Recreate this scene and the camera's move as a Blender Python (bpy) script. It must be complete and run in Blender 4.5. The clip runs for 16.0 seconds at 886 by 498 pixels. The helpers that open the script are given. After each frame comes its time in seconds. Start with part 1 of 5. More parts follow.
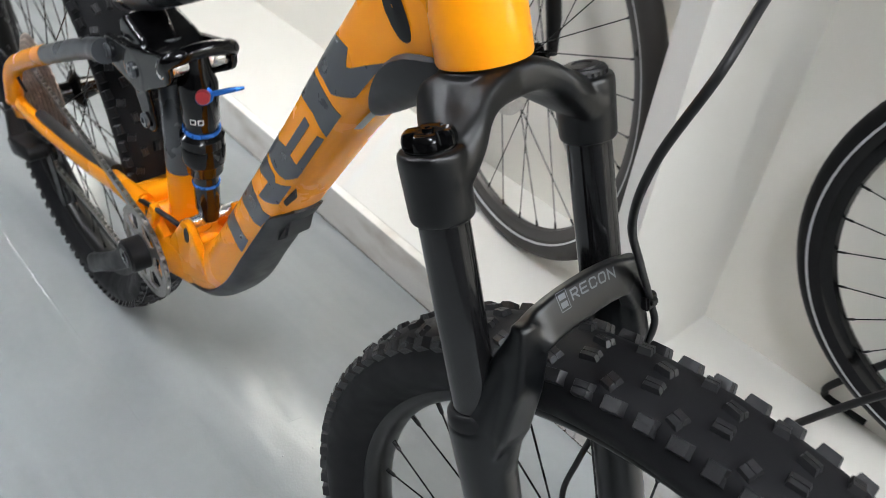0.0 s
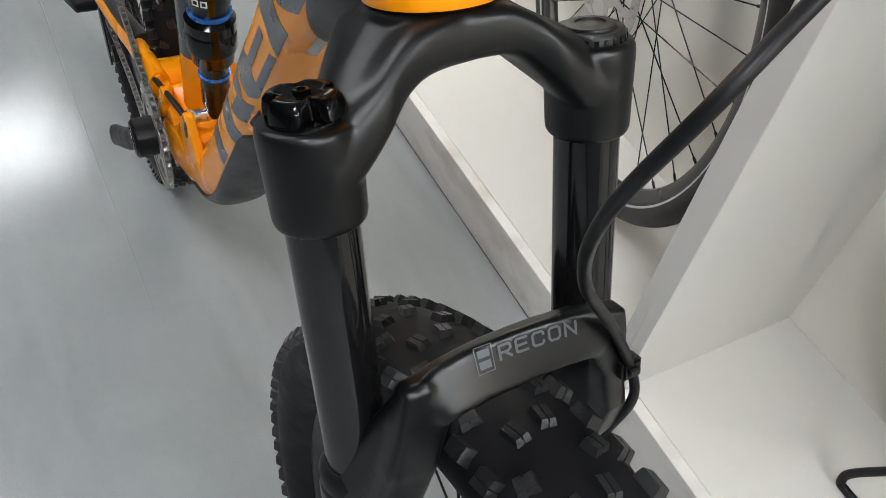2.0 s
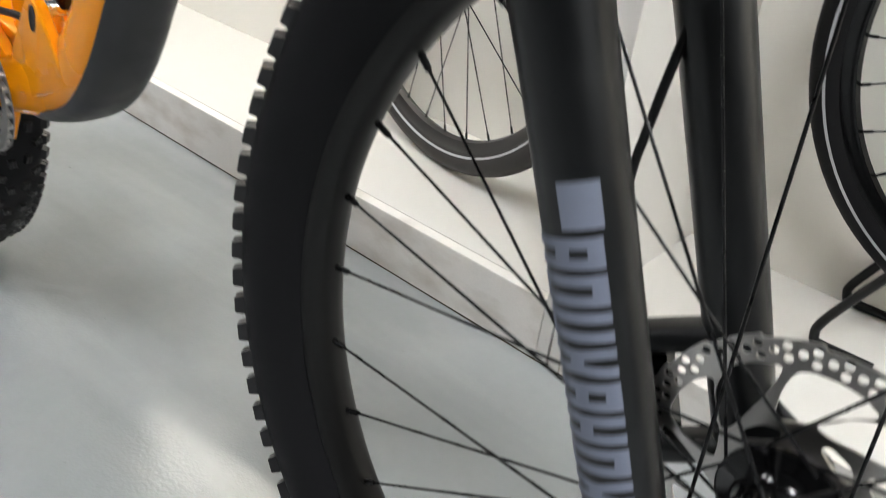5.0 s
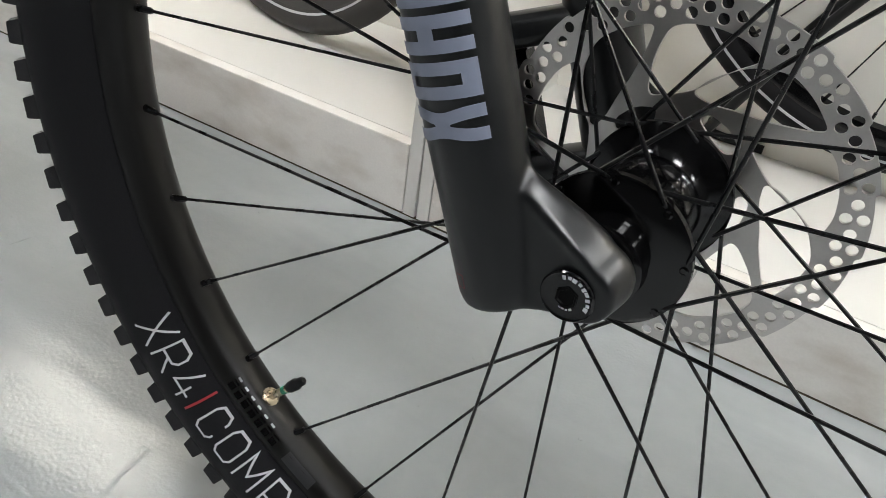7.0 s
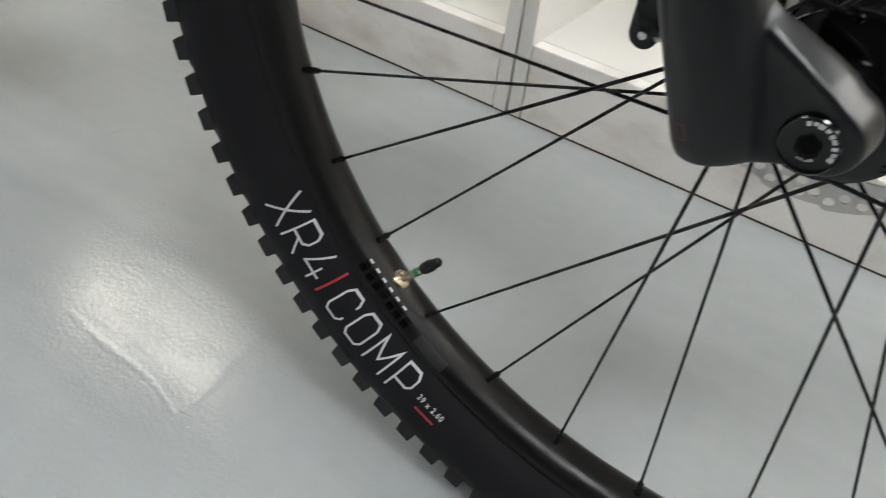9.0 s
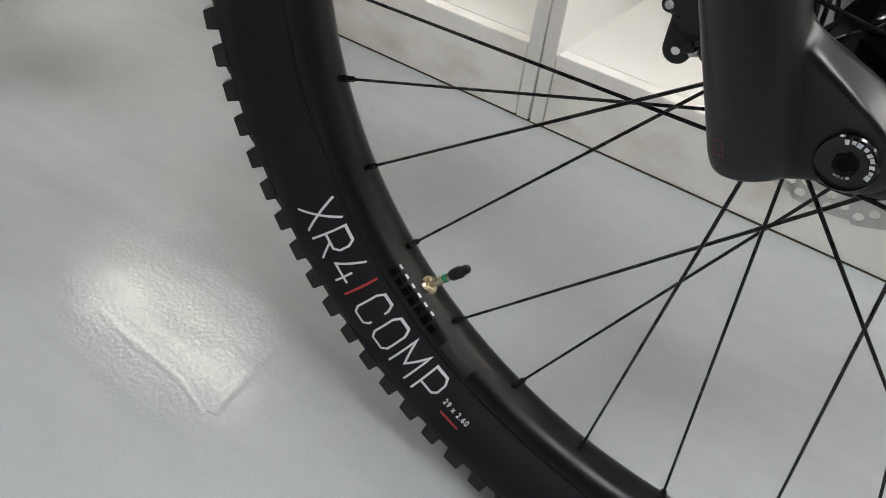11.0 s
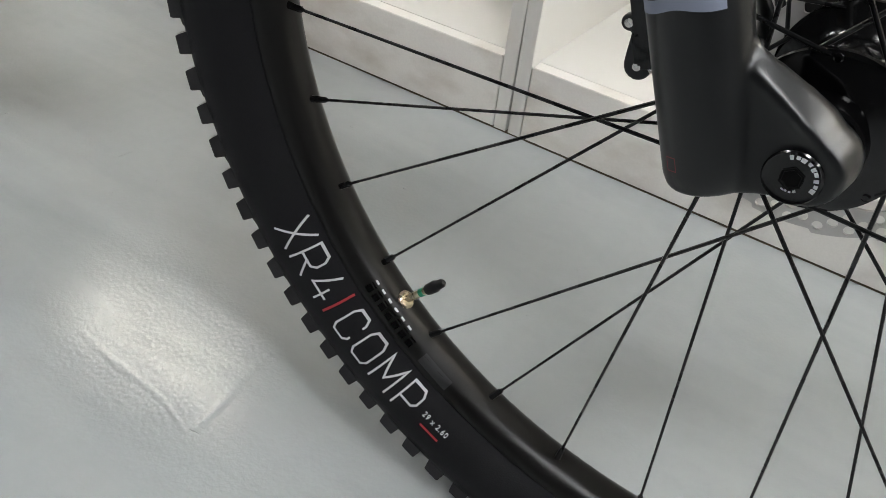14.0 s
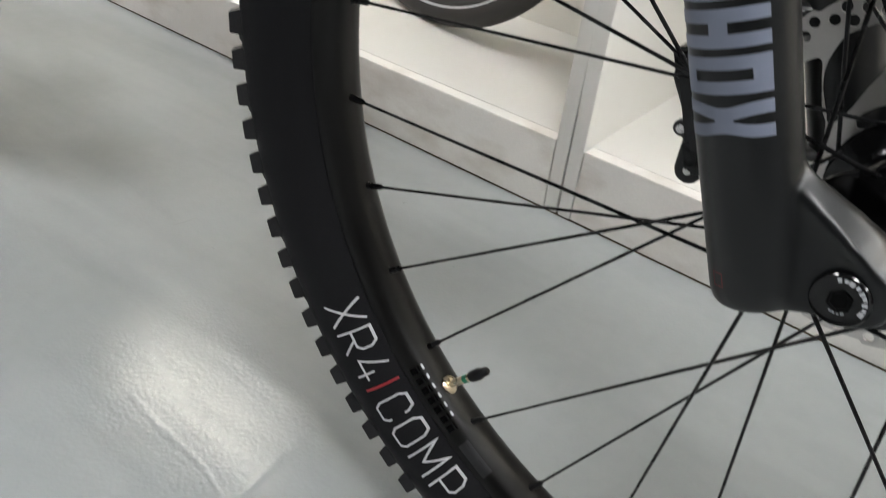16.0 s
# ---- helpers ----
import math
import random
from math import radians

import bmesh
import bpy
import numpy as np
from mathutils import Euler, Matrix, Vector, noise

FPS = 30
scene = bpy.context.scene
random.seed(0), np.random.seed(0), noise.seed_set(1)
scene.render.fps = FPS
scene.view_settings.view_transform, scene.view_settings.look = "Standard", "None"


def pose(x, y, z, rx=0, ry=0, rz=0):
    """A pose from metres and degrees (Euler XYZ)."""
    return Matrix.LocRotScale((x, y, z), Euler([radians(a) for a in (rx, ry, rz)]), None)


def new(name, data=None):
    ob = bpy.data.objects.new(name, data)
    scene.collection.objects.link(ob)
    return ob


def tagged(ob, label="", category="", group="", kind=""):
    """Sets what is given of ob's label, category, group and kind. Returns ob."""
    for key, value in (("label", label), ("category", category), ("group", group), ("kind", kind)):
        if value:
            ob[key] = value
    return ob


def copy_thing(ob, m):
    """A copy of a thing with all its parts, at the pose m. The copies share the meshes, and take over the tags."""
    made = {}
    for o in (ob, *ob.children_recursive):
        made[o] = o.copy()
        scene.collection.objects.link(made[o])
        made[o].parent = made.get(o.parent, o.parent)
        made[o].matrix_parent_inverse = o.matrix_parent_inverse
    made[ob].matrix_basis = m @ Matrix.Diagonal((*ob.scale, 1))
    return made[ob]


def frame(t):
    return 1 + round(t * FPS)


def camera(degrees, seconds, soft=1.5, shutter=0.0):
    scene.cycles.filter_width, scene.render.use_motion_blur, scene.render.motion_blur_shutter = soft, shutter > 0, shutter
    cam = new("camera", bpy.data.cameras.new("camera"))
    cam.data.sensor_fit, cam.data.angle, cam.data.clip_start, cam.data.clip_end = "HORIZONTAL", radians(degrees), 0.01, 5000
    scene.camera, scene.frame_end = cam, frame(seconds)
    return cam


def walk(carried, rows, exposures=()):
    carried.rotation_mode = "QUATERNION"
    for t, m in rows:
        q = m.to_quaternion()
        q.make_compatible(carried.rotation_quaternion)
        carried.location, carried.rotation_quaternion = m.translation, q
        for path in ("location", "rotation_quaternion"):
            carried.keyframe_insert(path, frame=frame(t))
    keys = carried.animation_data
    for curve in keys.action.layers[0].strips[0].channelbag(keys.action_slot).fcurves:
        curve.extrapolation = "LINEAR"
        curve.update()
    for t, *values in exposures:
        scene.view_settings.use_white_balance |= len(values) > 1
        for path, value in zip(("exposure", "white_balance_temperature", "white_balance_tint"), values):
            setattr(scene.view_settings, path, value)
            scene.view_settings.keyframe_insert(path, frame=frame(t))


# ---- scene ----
cam = camera(56.84, 16.0, soft=0.65, shutter=0.5)
PATH = [
    (0, pose(0.0531, -0.3449, 1.1018, 49.74, -5.44, 47.03)),
    (0.5, pose(0.0435, -0.2611, 1.0800, 46.48, -5.02, 53.58)),
    (1, pose(0.0169, -0.2100, 1.0631, 44.82, -5.51, 57.99)),
    (1.5, pose(0.0095, -0.1765, 1.0560, 42.57, -6.91, 60.02)),
    (2, pose(0.0038, -0.1651, 1.0551, 41.09, -7.60, 60.66)),
    (2.5, pose(0.0096, -0.1658, 1.0624, 40.91, -7.75, 60.48)),
    (3, pose(0.0310, -0.1858, 1.0445, 42.84, -6.55, 57.86)),
    (3.2, pose(0.0249, -0.2037, 1.0332, 44.48, -6.27, 56.17)),
    (5.5, pose(0.0345, -0.3424, 0.6018, 60.09, -6.20, 36.45)),
    (6, pose(0.0550, -0.3243, 0.5612, 57.95, -7.04, 32.92)),
    (6.5, pose(0.0640, -0.3168, 0.5438, 56.70, -7.30, 31.50)),
    (7, pose(0.0632, -0.3154, 0.5435, 56.42, -7.38, 30.68)),
    (7.5, pose(0.0667, -0.3090, 0.5447, 56.37, -7.44, 29.94)),
    (8, pose(0.0661, -0.3119, 0.5435, 55.00, -7.86, 30.21)),
    (8.5, pose(0.0457, -0.3274, 0.5246, 50.88, -6.69, 31.63)),
    (9, pose(0.0113, -0.3425, 0.5053, 50.16, -5.93, 33.10)),
    (9.2, pose(0.0087, -0.3448, 0.5009, 50.68, -6.14, 34.38)),
    (11.5, pose(0.0044, -0.3535, 0.5155, 50.29, -6.17, 34.40)),
    (12, pose(0.0150, -0.3501, 0.5217, 51.18, -5.17, 34.34)),
    (12.5, pose(0.0193, -0.3549, 0.5274, 51.81, -5.01, 33.68)),
    (13, pose(0.0160, -0.3507, 0.5223, 51.80, -5.32, 33.21)),
    (13.5, pose(0.0158, -0.3509, 0.5216, 51.35, -5.44, 32.84)),
    (14, pose(0.0140, -0.3524, 0.5200, 51.12, -5.61, 32.93)),
    (14.5, pose(0.0156, -0.3520, 0.5204, 51.35, -5.67, 33.35)),
    (15, pose(0.0157, -0.3499, 0.5219, 51.72, -5.22, 34.23)),
    (15.5, pose(0.0165, -0.3511, 0.5232, 53.06, -5.56, 35.44)),
    (16, pose(0.0111, -0.3518, 0.5360, 55.29, -5.71, 37.13)),
]
walk(cam, PATH, [(0.0, 0.94, 6280, 10), (0.6, 0.76, 6380, 10), (1.5, 0.65, 6430, 10), (3.2, 0.65, 6430, 10), (5.4, 1.08, 6560, 10), (8.0, 0.98, 6580, 10), (16.0, 0.95, 6620, 10)])

# ---- light of the room ----
world = bpy.data.worlds.new("room_world")
scene.world = world
world.use_nodes = True
world.node_tree.nodes["Background"].inputs[0].default_value = (0.9, 0.95, 1.0, 1)
world.node_tree.nodes["Background"].inputs[1].default_value = 0.02
CEILING_GLOW = 26.0
BAY_GLOW = 12.6


# ---- materials ----
def mat(name, base, rough=0.5, metal=0.0, var=0.12, scale=30.0, bump=0.0, bscale=300.0, coat=0.0, rvar=0.08, spec=0.5, stretch=(1, 1, 1)):
    """A surface with grain at two scales, uneven gloss and fine relief."""
    m = bpy.data.materials.new(name)
    m.use_nodes = True
    n, l = m.node_tree.nodes, m.node_tree.links
    b = n["Principled BSDF"]
    tc = n.new("ShaderNodeTexCoord")
    mp = n.new("ShaderNodeMapping")
    mp.inputs["Scale"].default_value = stretch
    l.new(tc.outputs["Object"], mp.inputs[0])
    big, fine = n.new("ShaderNodeTexNoise"), n.new("ShaderNodeTexNoise")
    big.inputs["Scale"].default_value, fine.inputs["Scale"].default_value = scale, bscale
    big.inputs["Detail"].default_value, fine.inputs["Detail"].default_value = 4, 3
    for t in (big, fine):
        l.new(mp.outputs[0], t.inputs["Vector"])
    mix = n.new("ShaderNodeMix")
    mix.data_type, mix.blend_type = "RGBA", "MIX"
    mix.inputs[6].default_value = tuple(min(1, c * (1 - var)) for c in base) + (1,)
    mix.inputs[7].default_value = tuple(min(1, c * (1 + var)) for c in base) + (1,)
    add = n.new("ShaderNodeMath")
    add.operation = "MULTIPLY_ADD"
    add.inputs[1].default_value = 0.4
    l.new(fine.outputs[0], add.inputs[0])
    sc = n.new("ShaderNodeMath")
    sc.operation = "MULTIPLY"
    sc.inputs[1].default_value = 0.6
    l.new(big.outputs[0], sc.inputs[0])
    l.new(sc.outputs[0], add.inputs[2])
    l.new(add.outputs[0], mix.inputs[0])
    l.new(mix.outputs[2], b.inputs["Base Color"])
    rr = n.new("ShaderNodeMapRange")
    rr.inputs[1].default_value, rr.inputs[2].default_value = 0.3, 0.7
    rr.inputs[3].default_value, rr.inputs[4].default_value = max(0.02, rough - rvar), min(1, rough + rvar)
    l.new(big.outputs[0], rr.inputs[0])
    l.new(rr.outputs[0], b.inputs["Roughness"])
    b.inputs["Metallic"].default_value = metal
    b.inputs["Coat Weight"].default_value = coat
    b.inputs["Coat Roughness"].default_value = 0.05
    b.inputs["Specular IOR Level"].default_value = spec
    if bump:
        bp = n.new("ShaderNodeBump")
        bp.inputs["Strength"].default_value, bp.inputs["Distance"].default_value = bump, 0.001
        l.new(fine.outputs[0], bp.inputs["Height"])
        l.new(bp.outputs[0], b.inputs["Normal"])
    return m


def stain_and_streak(m, colour, scale, lo, hi, most, stretch=(1, 1, 1)):
    """Uneven blotches of another colour over a surface."""
    n, l = m.node_tree.nodes, m.node_tree.links
    b = n["Principled BSDF"]
    under = b.inputs["Base Color"].links[0].from_socket
    tc, mp, tx, rg, mx = n.new("ShaderNodeTexCoord"), n.new("ShaderNodeMapping"), n.new("ShaderNodeTexNoise"), n.new("ShaderNodeMapRange"), n.new("ShaderNodeMix")
    mp.inputs["Scale"].default_value = stretch
    tx.inputs["Scale"].default_value, tx.inputs["Detail"].default_value = scale, 6
    rg.inputs[1].default_value, rg.inputs[2].default_value, rg.inputs[4].default_value = lo, hi, most
    mx.data_type = "RGBA"
    mx.inputs[7].default_value = (*colour, 1)
    l.new(tc.outputs["Object"], mp.inputs[0])
    l.new(mp.outputs[0], tx.inputs["Vector"])
    l.new(tx.outputs[0], rg.inputs[0])
    l.new(rg.outputs[0], mx.inputs[0])
    l.new(under, mx.inputs[6])
    l.new(mx.outputs[2], b.inputs["Base Color"])
    return m


def glow(name, colour, strength):
    m = bpy.data.materials.new(name)
    m.use_nodes = True
    b = m.node_tree.nodes["Principled BSDF"]
    b.inputs["Base Color"].default_value = (0.8, 0.8, 0.8, 1)
    b.inputs["Emission Color"].default_value = (*colour, 1)
    b.inputs["Emission Strength"].default_value = strength
    return m


def floor_material():
    """Grey painted concrete with a thick clear gloss: trowel waves and orange peel."""
    m = mat("painted_floor", (0.281, 0.294, 0.298), 0.040, spec=0.225, var=0.10, scale=3.4, bscale=60, coat=0.0, rvar=0.03)
    n, l = m.node_tree.nodes, m.node_tree.links
    b = n["Principled BSDF"]
    tc = n.new("ShaderNodeTexCoord")
    wave, orange = n.new("ShaderNodeTexNoise"), n.new("ShaderNodeTexNoise")
    wave.inputs["Scale"].default_value, wave.inputs["Detail"].default_value = 5.0, 3
    orange.inputs["Scale"].default_value, orange.inputs["Detail"].default_value = 250.0, 3
    l.new(tc.outputs["Object"], orange.inputs["Vector"])
    drawn = n.new("ShaderNodeMapping")              # trowelled in long strokes along the room
    drawn.inputs["Scale"].default_value = (0.32, 1.25, 1.0)
    drawn.inputs["Rotation"].default_value = (0, 0, 0.12)
    l.new(tc.outputs["Object"], drawn.inputs["Vector"])
    l.new(drawn.outputs[0], wave.inputs["Vector"])
    b1, b2 = n.new("ShaderNodeBump"), n.new("ShaderNodeBump")
    b1.inputs["Strength"].default_value, b1.inputs["Distance"].default_value = 0.36, 0.012
    b2.inputs["Strength"].default_value, b2.inputs["Distance"].default_value = 0.46, 0.00050
    l.new(wave.outputs[0], b1.inputs["Height"])
    l.new(orange.outputs[0], b2.inputs["Height"])
    l.new(b1.outputs[0], b2.inputs["Normal"])
    l.new(b2.outputs[0], b.inputs["Normal"])
    return m


M_FLOOR = stain_and_streak(stain_and_streak(floor_material(), (0.19, 0.20, 0.20), 4.0, 0.45, 0.75, 0.30), (0.36, 0.37, 0.37), 9.0, 0.5, 0.8, 0.22)
stain_and_streak(M_FLOOR, (0.17, 0.175, 0.18), 5.5, 0.50, 0.70, 0.34, (0.32, 1.5, 1))      # dark bands of wavy reflection, put into the floor colour
# Pale bands of the same reflections, also put into the colour.
stain_and_streak(M_FLOOR, (0.40, 0.415, 0.42), 4.5, 0.50, 0.72, 0.30, (0.30, 1.7, 1.4))
M_BOARD = mat("white_melamine_board", (0.65, 0.635, 0.60), 0.42, var=0.025, scale=5, bump=0.06, bscale=350)
# Cream, and lighter than M_BOARD so the back of a bay looks better lit.
M_BACK = mat("lightened_cream_board", (0.79, 0.765, 0.705), 0.5, var=0.03, scale=5, bump=0.05, bscale=350)
M_RISER = mat("scuffed_white_board", (0.74, 0.715, 0.675), 0.45, var=0.16, scale=11, bump=0.06, bscale=350)
stain_and_streak(M_RISER, (0.34, 0.27, 0.19), 9.0, 0.48, 0.78, 0.60, (1, 1, 2.2))
stain_and_streak(M_BOARD, (0.55, 0.50, 0.42), 5.0, 0.55, 0.85, 0.25)
# Unseen walls and ceiling, kept dark so black parts mirror little light.
M_WALL = mat("painted_wall", (0.10, 0.10, 0.10), 0.7, var=0.04, scale=3, bump=0.1)
M_CEIL = mat("ceiling_paint", (0.36, 0.36, 0.36), 0.8, var=0.03, scale=3)
M_GRIME = mat("dark_grime_in_joint", (0.075, 0.055, 0.036), 0.9, var=0.4, scale=60)
M_ORANGE = mat("orange_gloss_paint", (0.95, 0.325, 0.003), 0.27, var=0.03, scale=12, coat=0.12, spec=0.25, rvar=0.04, bump=0.01)
M_GREY = mat("dark_grey_gloss_paint", (0.055, 0.059, 0.065), 0.3, var=0.08, scale=20, coat=0.4)
M_BLACKM = mat("satin_black_paint", (0.0022, 0.0026, 0.0031), 0.33, spec=0.47, var=0.12, scale=30, bump=0.03, bscale=900, rvar=0.05)
M_CROWN = mat("satin_black_alloy", (0.0022, 0.0024, 0.0026), 0.36, spec=0.42, var=0.15, scale=25, bump=0.04, bscale=1100, rvar=0.05)
M_BLACKG = mat("gloss_black_anodised", (0.0016, 0.0016, 0.0018), 0.13, spec=0.40, var=0.2, scale=30, rvar=0.04)
M_PLASTIC = mat("black_plastic", (0.006, 0.006, 0.0065), 0.42, spec=0.28, var=0.15, scale=60, bump=0.05, bscale=700)
M_STANCH = mat("polished_black_stanchion", (0.0055, 0.0055, 0.0058), 0.10, spec=0.55, var=0.1, scale=10, stretch=(1, 1, 0.1), rvar=0.03)
M_RUBBER = mat("black_tyre_rubber", (0.0098, 0.0098, 0.0108), 0.52, var=0.25, scale=45, bump=0.12, bscale=900, spec=0.11)
M_KNOB = mat("worn_tread_rubber", (0.0140, 0.0140, 0.0150), 0.40, var=0.3, scale=200, bump=0.25, bscale=700, spec=0.36)
# Black rubber greyed in its colour to look lit by the bay lamp.
M_LITRUBBER = mat("lightened_touring_rubber", (0.034, 0.032, 0.030), 0.55, var=0.25, scale=35, bump=0.1, bscale=700, spec=0.25)
M_GREYRIM = mat("dark_grey_rim", (0.030, 0.028, 0.027), 0.35, var=0.15, scale=30, spec=0.4)
# Near-black colour standing in for the shade inside the axle socket.
M_SOCKET = mat("socket_shade_black", (0.002, 0.002, 0.002), 0.6, spec=0.1)
M_RIM = mat("matt_black_rim", (0.0042, 0.0039, 0.0036), 0.34, spec=0.27, var=0.15, scale=30, bump=0.02, bscale=900, rvar=0.06)
M_SPOKE = mat("black_spoke_steel", (0.004, 0.004, 0.0045), 0.28, metal=0.0, spec=0.3, var=0.1, scale=60)
M_STEEL = mat("brushed_rotor_steel", (0.52, 0.50, 0.48), 0.36, metal=1.0, var=0.12, scale=25, bump=0.05, bscale=600)
M_SILVER = mat("silver_bolt_alloy", (0.68, 0.67, 0.65), 0.26, metal=1.0, var=0.1, scale=80)
M_CHAIN = mat("oiled_chain_steel", (0.30, 0.29, 0.27), 0.35, metal=0.9, var=0.3, scale=200)
M_CASSETTE = mat("bronze_tinted_sprocket_steel", (0.46, 0.37, 0.31), 0.35, metal=0.9, var=0.25, scale=120)
M_GUARD = mat("grey_rubber_guard", (0.016, 0.0165, 0.018), 0.45, var=0.15, scale=40, bump=0.08, bscale=600)
M_DECAL = mat("slate_grey_decal", (0.052, 0.056, 0.064), 0.32, var=0.05, scale=60, coat=0.3)
M_LEGDECAL = mat("blue_grey_leg_print", (0.155, 0.172, 0.225), 0.4, var=0.05, scale=90)
M_ARCHDECAL = mat("pale_grey_print", (0.080, 0.088, 0.10), 0.45, var=0.05, scale=90)
M_WHITE = mat("white_tyre_print", (0.50, 0.50, 0.51), 0.5, var=0.06, scale=200, bump=0.1, bscale=900)
M_MAROON = mat("dark_red_print", (0.16, 0.012, 0.018), 0.5, var=0.1, scale=100)
M_RED = mat("red_print", (0.27, 0.018, 0.024), 0.45, var=0.08, scale=100)
M_BLUE = mat("blue_anodised", (0.03, 0.16, 0.55), 0.25, metal=0.6, var=0.1, scale=60)
M_BRASS = mat("brass_valve_base", (0.62, 0.53, 0.38), 0.3, metal=1.0, var=0.1, scale=200)
M_GREEN = mat("green_valve_band", (0.02, 0.22, 0.12), 0.4, var=0.1, scale=200)
M_PINK = mat("magenta_print", (0.55, 0.05, 0.35), 0.45, var=0.1, scale=100)
M_STRIPE = mat("grey_reflective_stripe", (0.47, 0.475, 0.49), 0.4, var=0.08, scale=50)
M_STICKER = mat("translucent_grey_sticker", (0.5, 0.49, 0.45), 0.4, var=0.15, scale=90)
M_LAMP = glow("ceiling_panel_glow", (0.96, 0.98, 1.0), CEILING_GLOW)
M_BAYLAMP = glow("bay_lamp_glow", (1.0, 0.95, 0.835), BAY_GLOW)
M_LAMPFRAME = mat("white_lamp_frame", (0.75, 0.75, 0.75), 0.4, var=0.02)


# ---- building tools ----
V = Vector


def finish(me, material, sharp=38):
    me.materials.clear()
    me.materials.append(material)
    me.shade_smooth()
    me.set_sharp_from_angle(angle=radians(sharp))


def link_part(name, me, parent, label=""):
    ob = new(name, me)
    if parent is not None:
        ob.parent = parent
        if parent.parent is None:
            ob.matrix_parent_inverse = Matrix.Translation(-parent.location)
    if label:
        tagged(ob, label)
    return ob


def part(name, bm, material, parent, label="", sharp=38):
    me = bpy.data.meshes.new(name)
    bmesh.ops.recalc_face_normals(bm, faces=bm.faces[:])
    bm.to_mesh(me)
    bm.free()
    finish(me, material, sharp)
    return link_part(name, me, parent, label)


def thing(name, at, label, category, group="", kind=""):
    ob = new(name)
    ob.location = at
    ob.empty_display_size = 0.05
    return tagged(ob, label, category, group, kind)


def whole(name, bm, material, label, category, group="", kind="", sharp=38):
    return tagged(part(name, bm, material, None, "", sharp), label, category, group, kind)


def spline(pts, n):
    """A smooth line of n points through the given ones (any number of columns)."""
    a = np.array(pts, float)
    k = len(a)
    ext = np.vstack([2 * a[0] - a[1], a, 2 * a[-1] - a[-2]])
    out = []
    for u in np.linspace(0, k - 1, n):
        i = min(int(u), k - 2)
        t = u - i
        p0, p1, p2, p3 = ext[i], ext[i + 1], ext[i + 2], ext[i + 3]
        out.append(0.5 * (2 * p1 + (p2 - p0) * t + (2 * p0 - 5 * p1 + 4 * p2 - p3) * t * t + (3 * p1 - p0 - 3 * p2 + p3) * t ** 3))
    return np.array(out)


def loft(rings, bm=None, caps=True, closed=False):
    bm = bm or bmesh.new()
    vs = [[bm.verts.new(p) for p in r] for r in rings]
    pairs = list(zip(vs, vs[1:])) + ([(vs[-1], vs[0])] if closed else [])
    for a, b in pairs:
        for i in range(len(a)):
            j = (i + 1) % len(a)
            bm.faces.new((a[i], a[j], b[j], b[i]))
    if caps and not closed:
        bm.faces.new(vs[0][::-1])
        bm.faces.new(vs[-1])
    return bm


def axes_of(d):
    d = V(d).normalized()
    a = d.cross(V((0, 1, 0)) if abs(d.y) < 0.9 else V((1, 0, 0))).normalized()
    return a, d.cross(a).normalized(), d


def tube(pts, radii, n=14, bm=None, caps=True):
    pts = [V(p) for p in pts]
    radii = [radii] * len(pts) if isinstance(radii, (int, float)) else list(radii)
    rings, a = [], None
    for i, p in enumerate(pts):
        d = (pts[min(i + 1, len(pts) - 1)] - pts[max(i - 1, 0)]).normalized()
        a = axes_of(d)[0] if a is None else (a - d * a.dot(d)).normalized()
        b = d.cross(a)
        rings.append([p + (a * math.cos(t) + b * math.sin(t)) * radii[i] for t in np.linspace(0, 2 * math.pi, n, endpoint=False)])
    return loft(rings, bm, caps)


def lathe(profile, at, axis, n=48, bm=None, closed=False, caps=True):
    """profile: (radius, place along the axis)."""
    a, b, d = axes_of(axis)
    at = V(at)
    rings = [[at + d * h + (a * math.cos(t) + b * math.sin(t)) * r for t in np.linspace(0, 2 * math.pi, n, endpoint=False)] for r, h in profile]
    return loft(rings, bm, caps, closed)


def hull(points, bm=None, bevel=0.0):
    h = bmesh.new()
    for p in points:
        h.verts.new(p)
    got = bmesh.ops.convex_hull(h, input=h.verts[:])
    bmesh.ops.delete(h, geom=list({g for g in got["geom_interior"] + got["geom_unused"] if isinstance(g, bmesh.types.BMVert)}), context="VERTS")
    bmesh.ops.dissolve_limit(h, angle_limit=radians(3), verts=h.verts[:], edges=h.edges[:])
    if bevel:
        sharp = [e for e in h.edges if len(e.link_faces) == 2 and e.calc_face_angle() > radians(30)]
        bmesh.ops.bevel(h, geom=sharp, offset=bevel, segments=2, affect="EDGES", clamp_overlap=True)
    if bm is None:
        return h
    me = bpy.data.meshes.new("tmp")
    h.to_mesh(me)
    h.free()
    bm.from_mesh(me)
    bpy.data.meshes.remove(me)
    return bm


def disc_points(at, axis, r, half, n=20, soft=0.002):
    a, b, d = axes_of(axis)
    at = V(at)
    return [at + d * h + (a * math.cos(t) + b * math.sin(t)) * q for t in np.linspace(0, 2 * math.pi, n, endpoint=False)
            for q, h in ((r, half - soft), (r - soft, half), (r, -half + soft), (r - soft, -half))]


